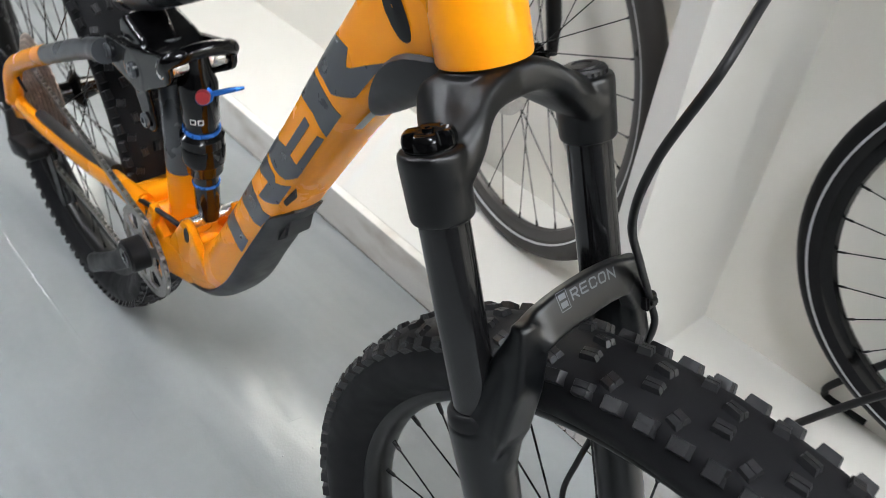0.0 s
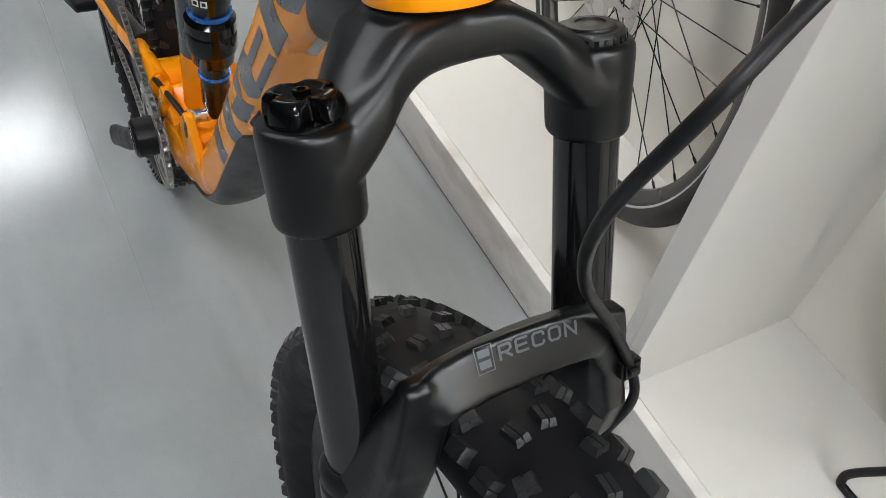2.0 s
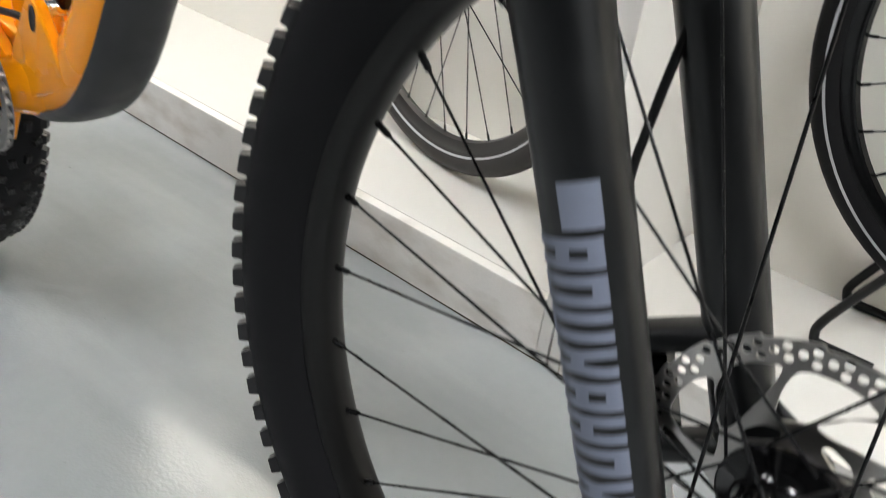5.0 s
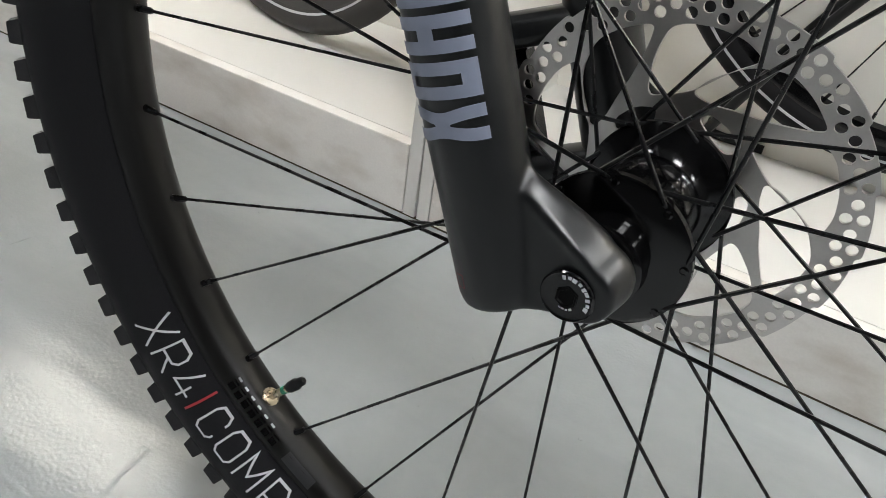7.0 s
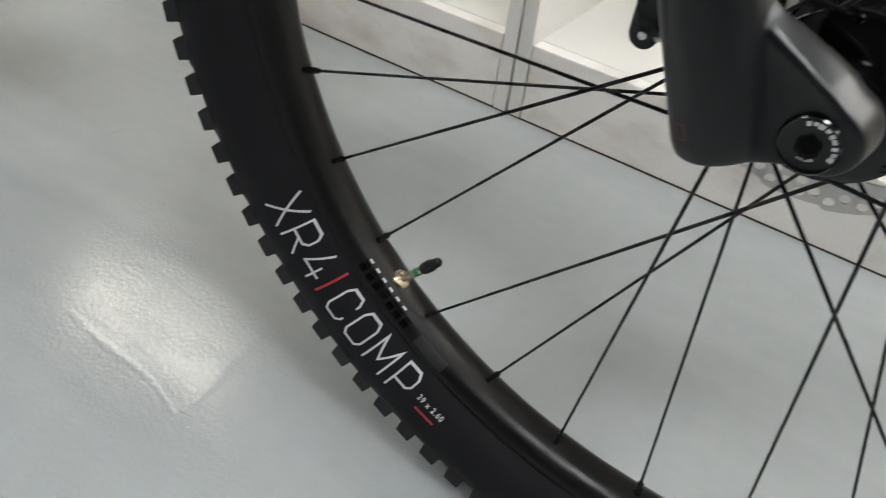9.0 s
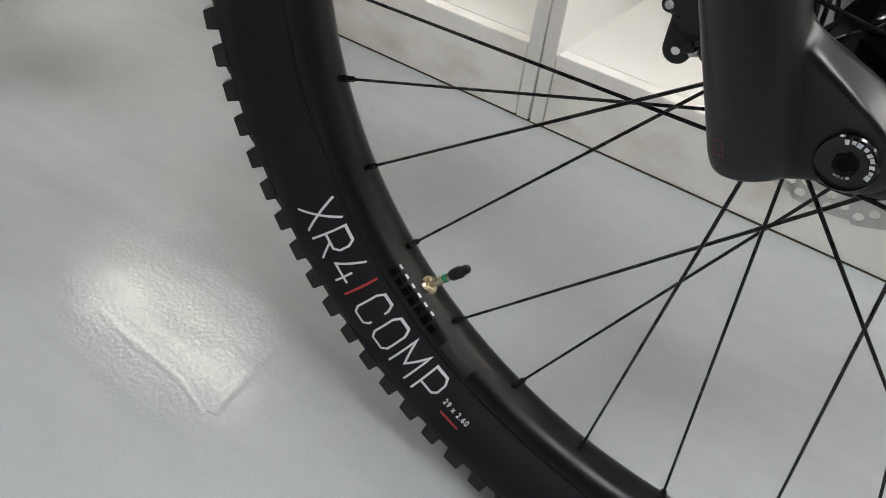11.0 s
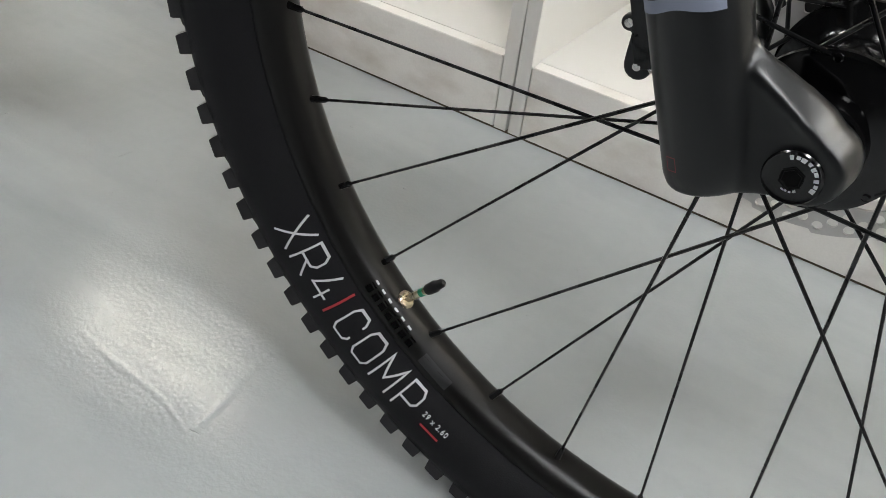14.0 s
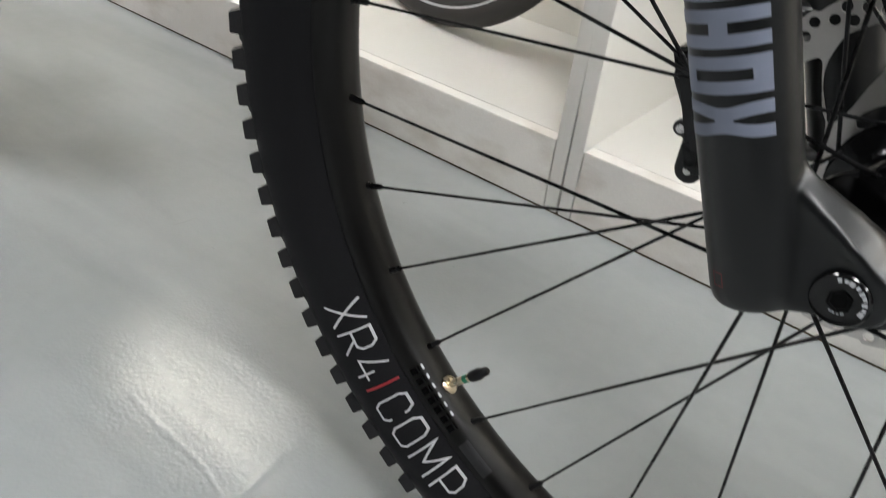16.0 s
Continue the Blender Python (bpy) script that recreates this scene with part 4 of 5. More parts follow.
# axle bolt
bm = lathe([(0.0108, 0.0), (0.0108, 0.0006), (0.0102, 0.0013), (0.0096, 0.0009), (0.0070, 0.0010), (0.0042, 0.0010), (0.0038, 0.0006), (0.0036, -0.0150), (0.0005, -0.0150)], HUB + V((-0.0008, -0.0732, 0)), (0, -1, 0), 36)
part("axle_bolt", bm, M_BLACKG, lowers, "black thru-axle end with hex socket")
# Shallow black disc in place of a deep, shaded hex hole.
part("hex_socket", lathe([(0.0046, 0.0), (0.0046, 0.0013), (0.0038, 0.0013), (0.0034, 0.0007)], HUB + V((-0.0008, -0.0736, 0)), (0, -1, 0), 6), M_SOCKET, lowers, "hexagonal socket, its inner shade painted black")
for k in range(13):
    bm = bmesh.new()
    a = -0.35 + k * 0.27 if k < 9 else 4.3 + (k - 9) * 0.27
    patch(lambda u, v: HUB + V((v * math.cos(u) - 0.0008, -0.0745, v * math.sin(u))), a, a + (0.17 if k % 3 else 0.23), (0.0074 if k < 9 else 0.0046) + 0.0004 * (k % 2), 0.0092 if k < 9 else 0.0056, 3, 1, bm)
    part("axle_mark", bm, M_STRIPE, lowers, "pale print round the axle end")


# brake caliper behind the far leg, with its hose
def caliper():
    bm = bmesh.new()
    c = brake_at(0.026, 0.0450, -0.046)
    rot = Matrix.Translation(c) @ Matrix((BRAKE_F, V((0, 1, 0)), BRAKE_U)).transposed().to_4x4()
    box((-0.017, -0.020, -0.030), (0.014, -0.004, 0.030), bm, 0.004, rot)
    box((-0.017, 0.004, -0.030), (0.014, 0.022, 0.030), bm, 0.004, rot)
    box((-0.019, -0.018, 0.012), (-0.006, 0.020, 0.033), bm, 0.003, rot)
    box((-0.019, -0.018, -0.033), (-0.006, 0.020, -0.012), bm, 0.003, rot)
    c1 = part("brake_caliper", bm, M_BLACKG, bike, "black hydraulic disc brake caliper")
    for s in (-0.010, 0.062):
        p = brake_at(s, 0.062, -0.030)
        part("caliper_mount", hull(disc_points(brake_at(s, 0.050, -0.050), (0, 1, 0), 0.0085, 0.010) + disc_points(brake_at(s, 0.066, -0.012), (0, 1, 0), 0.008, 0.010), None, 0.001), M_BLACKM, c1)
        part("caliper_bolt", lathe([(0.0045, 0), (0.0045, 0.006), (0.0030, 0.0065), (0.0026, 0.003)], brake_at(s, 0.046, -0.057), -BRAKE_F, 10), M_SILVER, c1)
    at = lambda s, off: brake_at(s, 0.050, off)
    bm = hull(disc_points(at(-0.011, -0.0712), (0, 1, 0), 0.0078, 0.003, 20, 0.0008) + disc_points(at(0.006, -0.0660), (0, 1, 0), 0.0062, 0.003, 16, 0.0008))
    hull(disc_points(at(0.0125, -0.0728), (0, 1, 0), 0.0047, 0.003, 16, 0.0008) + disc_points(at(0.0110, -0.0640), (0, 1, 0), 0.0047, 0.003, 16, 0.0008), bm)
    hull(disc_points(at(0.0400, -0.0690), (0, 1, 0), 0.0055, 0.003, 16, 0.0008) + disc_points(at(0.0080, -0.0635), (0, 1, 0), 0.0050, 0.003, 16, 0.0008), bm)
    br = part("caliper_bracket", fuse(bm, 0.0009, 2), M_BLACKM, c1, "black caliper bracket with two eyes")
    for s, off in ((-0.011, -0.0712), (0.0125, -0.0728)):
        part("bracket_pin", lathe([(0.0024, -0.0034), (0.0026, 0.0), (0.0024, 0.0034)], at(s, off), (0, 1, 0), 12), M_SILVER, br)
    part("caliper_dot", lathe([(0.0028, 0), (0.0026, 0.0006)], brake_at(0.0160, 0.0246, -0.034), (0, -1, 0), 12), M_PINK, c1, "small magenta dot")
    part("hose_joint", lathe([(0.004, 0), (0.0048, 0.002), (0.0048, 0.010), (0.003, 0.014)], brake_at(0.052, 0.060, -0.050), BRAKE_U - BRAKE_F * 0.3, 12), M_BLACKG, c1)


caliper()

# front brake hose, from the bars down to the clip on the arch and on to the caliper
HOSE = [(-0.1019, 0.0755, 0.9964), (-0.1021, 0.0296, 0.9667), (-0.0941, -0.0148, 0.9367), (-0.1092, -0.0189, 0.8813), (-0.1230, 0.0038, 0.8229), (-0.1268, 0.0392, 0.7697), (-0.1235, 0.0652, 0.7245), (-0.1165, 0.0705, 0.700),
        (-0.1215, 0.0715, 0.655), (-0.1240, 0.0570, 0.600), (-0.1290, 0.0500, 0.545), (-0.1330, 0.0500, 0.495), (-0.1230, 0.0560, 0.450), (-0.1080, 0.0590, 0.418)]
hose = part("brake_hose", tube([(-0.12, 0.17, 1.06)] + list(spline(HOSE, 90)), 0.0027, 12), M_PLASTIC, bike, "black brake hose looped in front of the fork")
clip_m = Matrix.Translation((-0.1262, 0.0630, 0.7240)) @ Matrix((FW, V((0, 1, 0)), U)).transposed().to_4x4()
bm = box((-0.003, -0.0052, -0.0060), (0.0060, 0.0072, 0.0060), None, 0.0016, clip_m)
box((-0.010, -0.009, -0.003), (0.000, -0.004, 0.003), bm, 0.001, clip_m)
box((0.0062, -0.003, -0.0015), (0.0085, 0.004, 0.0025), bm, 0.0006, clip_m)
part("hose_clip", bm, M_PLASTIC, hose, "black plastic hose clip")

# ---- frame ----
PIVOT, SWING = V((-0.25, 0.004, 0)), radians(-3.4)
FR = Matrix.Translation(PIVOT) @ Matrix.Rotation(SWING, 4, "Z") @ Matrix.Translation((0.25, 0, 0))


def fr(x, y, z):
    return FR @ V((x, y, z))


# down tube: x, z, half depth in the plane of the bike, half width
DOWN = spline([(-0.268, 0.912, 0.0430, 0.0270), (-0.318, 0.868, 0.0390, 0.0285), (-0.374, 0.798, 0.0325, 0.0290), (-0.437, 0.7045, 0.0300, 0.0295), (-0.504, 0.6035, 0.0300, 0.0300), (-0.560, 0.5185, 0.0315, 0.0315), (-0.605, 0.4505, 0.0340, 0.0335), (-0.650, 0.4045, 0.0345, 0.0355), (-0.705, 0.3790, 0.0320, 0.0370), (-0.755, 0.3650, 0.0290, 0.0375)], 55)


def down_frame(i):
    i = min(max(i, 0), len(DOWN) - 1)
    lo, hi = int(math.floor(i)), min(int(math.floor(i)) + 1, len(DOWN) - 1)
    q = DOWN[lo] * (1 - (i - lo)) + DOWN[hi] * (i - lo)
    a, b = DOWN[max(lo - 1, 0)], DOWN[min(lo + 2, len(DOWN) - 1)]
    d = V((b[0] - a[0], 0, b[1] - a[1])).normalized()
    up = V((-d.z, 0, d.x))
    if up.x > 0:
        up = -up
    return q, d, up


def down_skin(i, phi, lift=0.0):
    """phi: 0 on the upper rear face, 90 degrees on the drive side, 180 below."""
    q, d, up = down_frame(i)
    c, s = math.cos(phi), math.sin(phi)
    c2, s2 = abs(c) ** 0.72 * (1 if c > 0 else -1), abs(s) ** 0.72 * (1 if s > 0 else -1)
    p = V((q[0], 0, q[1])) + up * (q[2] + lift) * c2 + V((0, -1, 0)) * (q[3] + lift) * s2
    return FR @ p


def main_frame():
    bm = loft([[down_skin(i, t) for t in np.linspace(0, math.tau, 72, endpoint=False)] for i in range(len(DOWN))])
    # head tube
    base = fork_at(0.5440, 0.0014, -0.0195)
    head = [(0.0270, 0), (0.0298, 0.0008), (0.0306, 0.003), (0.0302, 0.030), (0.0288, 0.060), (0.0285, 0.100), (0.0290, 0.118), (0.0262, 0.120)]
    lathe(head, base, U, 48, bm)
    # web between head tube and down tube
    loft([[FR @ V((x, y, z)) for x, y, z in ((-0.262, -0.023, 0.885), (-0.262, 0.023, 0.885), (-0.305, 0.026, 0.965), (-0.305, -0.026, 0.965))],
          [FR @ V((x, y, z)) for x, y, z in ((-0.345, -0.026, 0.845), (-0.345, 0.026, 0.845), (-0.360, 0.024, 0.900), (-0.360, -0.024, 0.900))]], bm)
    # bottom bracket and the forged yoke behind it
    hull(disc_points(fr(-0.757, 0, 0.368), FR.to_3x3() @ V((0, 1, 0)), 0.0260, 0.0440, 28, 0.003) + disc_points(fr(-0.700, 0, 0.385), FR.to_3x3() @ V((0, 1, 0)), 0.030, 0.0360, 20, 0.004), bm, 0.002)
    ax = FR.to_3x3() @ V((0, 1, 0))
    for y in (-0.0330, 0.0330):
        hull(disc_points(fr(-0.668, y, 0.456), ax, 0.0175, 0.0050, 24, 0.0015) + disc_points(fr(-0.700, y, 0.400), ax, 0.026, 0.0055, 20, 0.0015) + disc_points(fr(-0.640, y * 0.9, 0.412), ax, 0.012, 0.005, 12, 0.001), bm)
        hull(disc_points(fr(-0.780, y * 1.08, 0.414), ax, 0.0190, 0.0060, 24, 0.0015) + disc_points(fr(-0.757, y, 0.385), ax, 0.024, 0.0060, 20, 0.0015), bm)
    hull(disc_points(fr(-0.735, 0, 0.395), (0, 0, 1), 0.024, 0.02, 20) + disc_points(fr(-0.775, 0, 0.415), ax, 0.014, 0.030, 16), bm)
    # lower seat tube
    tube([fr(-0.752, 0, 0.375), fr(-0.748, 0, 0.44), fr(-0.744, 0, 0.497)], [0.0225, 0.0215, 0.0205], 28, bm)
    hull(disc_points(fr(-0.752, -0.0400, 0.440), ax, 0.0085, 0.0050, 16, 0.0012) + disc_points(fr(-0.772, -0.0420, 0.402), ax, 0.0095, 0.0050, 16, 0.0012), bm)
    tube([fr(-0.800, -0.041, 0.418), fr(-0.803, -0.041, 0.430), fr(-0.795, -0.041, 0.438), fr(-0.782, -0.041, 0.436)], 0.0055, 12, bm)
    f = part("frame", bm, M_ORANGE, bike, "gloss orange alloy frame", 42)
    part("seat_tube", tube([fr(-0.744, 0, 0.4975), fr(-0.737, 0, 0.60), fr(-0.739, 0, 0.64), fr(-0.741, 0, 0.675)], [0.0203, 0.0198, 0.0195, 0.0195], 28), M_GREY, f, "dark grey seat tube")
    top = spline([(-0.290, 0.972, 0.026), (-0.45, 0.880, 0.023), (-0.63, 0.783, 0.022), (-0.76, 0.719, 0.023), (-0.84, 0.682, 0.020)], 20)
    part("top_tube", tube([fr(a, 0, b) for a, b, _ in top], [c for *_, c in top], 24), M_GREY, f, "dark grey top tube")
    # guard under the lower half of the down tube
    bm = bmesh.new()
    rings = []
    for i in np.linspace(22.0, 49, 40):
        wide = 0.335 if i > 23.6 else 0.30 * math.sqrt(max(0.0, (i - 21.9) / 1.7)) + 0.035
        a0, a1 = math.pi * (1 - wide), math.pi * (1 + wide)
        rings.append([down_skin(i, t, 0.0030) for t in np.linspace(a0, a1, 20)] + [down_skin(i, t, 0.0002) for t in np.linspace(a1, a0, 20)])
    loft(rings, bm)
    part("down_tube_guard", bm, M_GUARD, f, "dark grey rubber guard")
    bm = hull([down_skin(23, math.pi + d, 0.003) for d in (-0.35, 0.35)] + [down_skin(26, math.pi + d, 0.003) for d in (-0.3, 0.3)] + [down_skin(24.4, math.pi + d, 0.011) for d in (-0.25, 0.25)], None, 0.002)
    part("guard_nub", bm, M_GUARD, f)
    part("cable_exit", hull([down_skin(i, a, h) for i, a in ((19.6, 2.30), (20.3, 2.52), (21.4, 2.40), (21.2, 2.20)) for h in (0.0002, 0.0030)], None, 0.0008), M_PLASTIC, f, "small black cable exit cover")
    # bumper where the fork crown would strike
    bm = bmesh.new()
    rings = []
    for k, i in enumerate(np.linspace(2.0, 11.8, 26)):
        w = math.sin(math.pi * min(1, max(0, k / 25))) ** 0.55
        h = 0.0125 * math.sin(math.pi * (k / 25)) ** 0.7 + 0.0006
        rings.append([down_skin(i, math.pi + d * (1.18 * w + 0.02), h * (1 - 0.55 * d * d)) for d in np.linspace(-1, 1, 16)] + [down_skin(i, math.pi + d * (1.18 * w + 0.02), -0.002) for d in np.linspace(1, -1, 16)])
    loft(rings, bm)
    part("frame_bumper", bm, M_GUARD, f, "dark rubber bumper under the head tube")
    # cable port
    bm = patch(lambda u, v: down_skin(4.3 + 0.85 * v * math.sin(u), radians(86) + 0.40 * v * math.cos(u), 0.0012 + 0.0012 * (1 - v)), 0, math.tau, 0.05, 1, 24, 3)
    part("cable_port", bm, M_PLASTIC, f, "black cable port plug")
    # slate marks along the drive side: plain blocks, some with a slit
    def on_tube(i, phi, lift):
        lo = int(math.floor(i))
        return down_skin(lo, phi, lift).lerp(down_skin(lo + 1, phi, lift), i - lo)

    def mark(sh):
        me = plate([[(i * 0.0115, p * 0.0006) for i, p in sh]], 0.0002)
        bend(me, lambda x, y, z: on_tube(x / 0.0115, radians(y / 0.0006), 0.0004 + z), 0.0025)
        finish(me, M_DECAL, 40)
        link_part("frame_mark", me, f, "slate grey printed block")
    mark([(11.0, 20), (9.4, 82), (10.2, 90), (8.7, 100), (7.2, 112), (10.9, 118), (12.4, 92), (12.4, 80), (13.2, 20)])
    mark([(13.7, 20), (12.9, 70), (12.8, 90), (12.75, 120), (14.75, 122), (14.5, 90), (14.7, 72), (15.6, 20)])
    mark([(15.25, 85), (15.25, 92), (18.1, 92), (18.1, 107), (15.2, 108), (15.0, 121), (18.8, 123), (19.7, 106), (20.1, 88), (20.1, 70), (20.8, 20), (18.9, 20), (18.6, 64), (18.1, 84)])
    mark([(20.5, 60), (20.4, 90), (20.7, 95), (19.75, 122), (21.75, 122), (23.0, 88), (21.3, 89), (21.7, 70), (22.3, 20), (21.0, 20)])
    mark([(23.4, 60), (23.25, 84), (23.5, 102), (23.3, 122), (25.0, 117), (25.25, 98), (25.3, 82), (26.0, 20), (24.0, 20)])
    mark([(27.7, 60), (27.5, 80), (27.5, 112), (29.5, 114), (29.25, 84), (30.0, 20), (28.2, 20)])
    bm = patch(lambda u, v: down_skin(u, v, 0.0009), 10.9, 13.2, radians(152), radians(166), 4, 5)
    part("frame_sticker", bm, M_STICKER, f, "pale translucent sticker")
    # oval sockets in the lugs
    for x, z, y, lean in ((-0.667, 0.456, -0.0382, 0.2), (-0.782, 0.412, -0.0418, 0.5)):
        rc = lathe([(0.0110, -0.001), (0.0105, 0.0006), (0.0080, 0.0002), (0.002, 0.0002)], (0, 0, 0), (0, -1, 0), 28)
        rc.transform(Matrix.Translation(fr(x, y, z)) @ Matrix.Rotation(SWING, 4, "Z") @ Matrix.Rotation(lean, 4, "Y") @ Matrix.Diagonal((0.55, 1, 1.15, 1)))
        part("pivot_recess", rc, M_PLASTIC, f, "black pivot recess")
    part("cable_guide", hull(disc_points(fr(-0.765, -0.032, 0.340), ax, 0.0110, 0.0045, 16, 0.001) + disc_points(fr(-0.783, -0.032, 0.306), ax, 0.0075, 0.0045, 16, 0.001)), M_ORANGE, f)
    part("frame_bolt", lathe([(0.0078, -0.034), (0.0078, 0.034)], fr(-0.683, 0, 0.458), ax, 20), M_SILVER, f, "silver shock bolt")
    return f


frame_part = main_frame()
AX = FR.to_3x3() @ V((0, 1, 0))


def shock():
    top, low = fr(-0.672, 0, 0.672), fr(-0.683, 0, 0.458)
    d = (low - top).normalized()
    at = lambda k: top + d * k
    prof = [(0.0130, -0.012), (0.0150, 0.0), (0.0170, 0.012), (0.0205, 0.020), (0.0215, 0.024), (0.0215, 0.068), (0.0200, 0.070), (0.0198, 0.086), (0.0225, 0.088), (0.0248, 0.090), (0.0250, 0.101), (0.0238, 0.102), (0.0250, 0.104), (0.0250, 0.122), (0.0240, 0.126), (0.0215, 0.129), (0.0210, 0.140), (0.0190, 0.143), (0.0165, 0.144)]
    s = part("rear_shock", lathe(prof, top, d, 36), M_BLACKG, bike, "gloss black rear air shock")
    part("shock_shaft", lathe([(0.0150, 0.140), (0.0150, 0.196), (0.0135, 0.200), (0.0120, 0.214)], top, d, 32), M_STANCH, s, "black polished shaft")
    part("travel_ring", lathe([(0.0152, 0.157), (0.0164, 0.1575), (0.0164, 0.160), (0.0152, 0.1605)], top, d, 30), M_BLUE, s, "blue rubber travel ring")
    part("shock_band", lathe([(0.0212, 0.0795), (0.0214, 0.0800), (0.0214, 0.0840), (0.0212, 0.0845)], top, d, 36), M_BLUE, s, "blue printed band")
    part("shock_bolt", lathe([(0.0086, -0.041), (0.0090, -0.040), (0.0090, -0.011), (0.0086, -0.010)], top, AX, 24), M_SILVER, s, "silver shock bolt")
    part("shock_bolt", lathe([(0.0086, 0.010), (0.0090, 0.011), (0.0090, 0.041), (0.0086, 0.042)], top, AX, 24), M_SILVER, s, "silver shock bolt")
    part("rebound_dial", lathe([(0.0070, 0.0), (0.0080, 0.002), (0.0080, 0.008), (0.0068, 0.0102), (0.003, 0.0106)], fr(-0.655, -0.004, 0.642), FR.to_3x3() @ V((0.85, -0.45, 0.2)), 24), M_RED, s, "red rebound dial")
    part("lockout_collar", lathe([(0.0105, -0.007), (0.0110, -0.006), (0.0110, 0.001), (0.0095, 0.002)], fr(-0.655, -0.004, 0.642), FR.to_3x3() @ V((0.85, -0.45, 0.2)), 24), M_BLUE, s, "blue lockout collar")
    part("lockout_lever", tube([fr(-0.648, 0.005, 0.645), fr(-0.638, 0.020, 0.650), fr(-0.632, 0.033, 0.652)], [0.0035, 0.0030, 0.0018], 10), M_BLUE, s, "blue lockout lever")
    # small pale marks on the can
    bm = bmesh.new()
    a, b, c = axes_of(d)
    side = FR.to_3x3() @ V((0.75, -0.66, 0))
    side = (side - d * side.dot(d)).normalized()
    other = d.cross(side)
    for w0, w1 in ((-0.42, -0.12), (-0.05, 0.28)):
        for k0, k1 in ((0.0585, 0.0600), (0.0640, 0.0655)):
            patch(lambda u, v: at(v) + (side * math.cos(u) + other * math.sin(u)) * 0.0218, w0, w1, k0, k1, 5, 1, bm)
        for e in (w0, w1 - 0.07):
            patch(lambda u, v: at(v) + (side * math.cos(u) + other * math.sin(u)) * 0.0218, e, e + 0.07, 0.0585, 0.0655, 1, 2, bm)
    part("shock_mark", bm, M_WHITE, s, "white printed mark")
    return s


shock()


def rocker():
    bm = bmesh.new()
    for y in (-0.036, 0.036):
        k = 0.004
        hull(disc_points(fr(-0.672, y, 0.672), AX, 0.0165, k, 20, 0.001) + disc_points(fr(-0.745, y, 0.640), AX, 0.0255, k + 0.002, 20, 0.001), bm)
        hull(disc_points(fr(-0.745, y, 0.640), AX, 0.0255, k + 0.002, 20, 0.001) + disc_points(fr(-0.815, y, 0.632), AX, 0.0190, k, 20, 0.001), bm)
        hull(disc_points(fr(-0.745, y, 0.640), AX, 0.0220, k, 20, 0.001) + disc_points(fr(-0.728, y, 0.585), AX, 0.0150, k, 20, 0.001), bm)
    # loop that joins the two plates in front of the shock
    loop = spline([(-0.672, -0.036, 0.672), (-0.660, -0.036, 0.686), (-0.654, -0.024, 0.692), (-0.653, 0.0, 0.695), (-0.654, 0.024, 0.692), (-0.660, 0.036, 0.686), (-0.672, 0.036, 0.672)], 25)
    tube([fr(*q) for q in loop], 0.0085, 12, bm)
    box((-0.79, -0.034, 0.640), (-0.755, 0.034, 0.662), bm, 0.006, FR)
    hull(disc_points(fr(-0.742, 0, 0.648), AX, 0.0330, 0.034, 24, 0.004) + disc_points(fr(-0.775, 0, 0.668), AX, 0.020, 0.032, 20, 0.004), bm)
    r = part("rocker_link", fuse(bm, 0.002, 2), M_BLACKG, bike, "gloss black forged rocker link")
    for x, z in ((-0.745, 0.640), (-0.815, 0.632), (-0.728, 0.585)):
        part("pivot_bolt", lathe([(0.0090, 0), (0.0090, 0.003), (0.0075, 0.0045), (0.0040, 0.0045), (0.0036, 0.001)], fr(x, -0.0415, z), -AX, 20), M_GREY, r)
    return r


rocker()
REAR = fr(-1.205, 0, 0.3702)


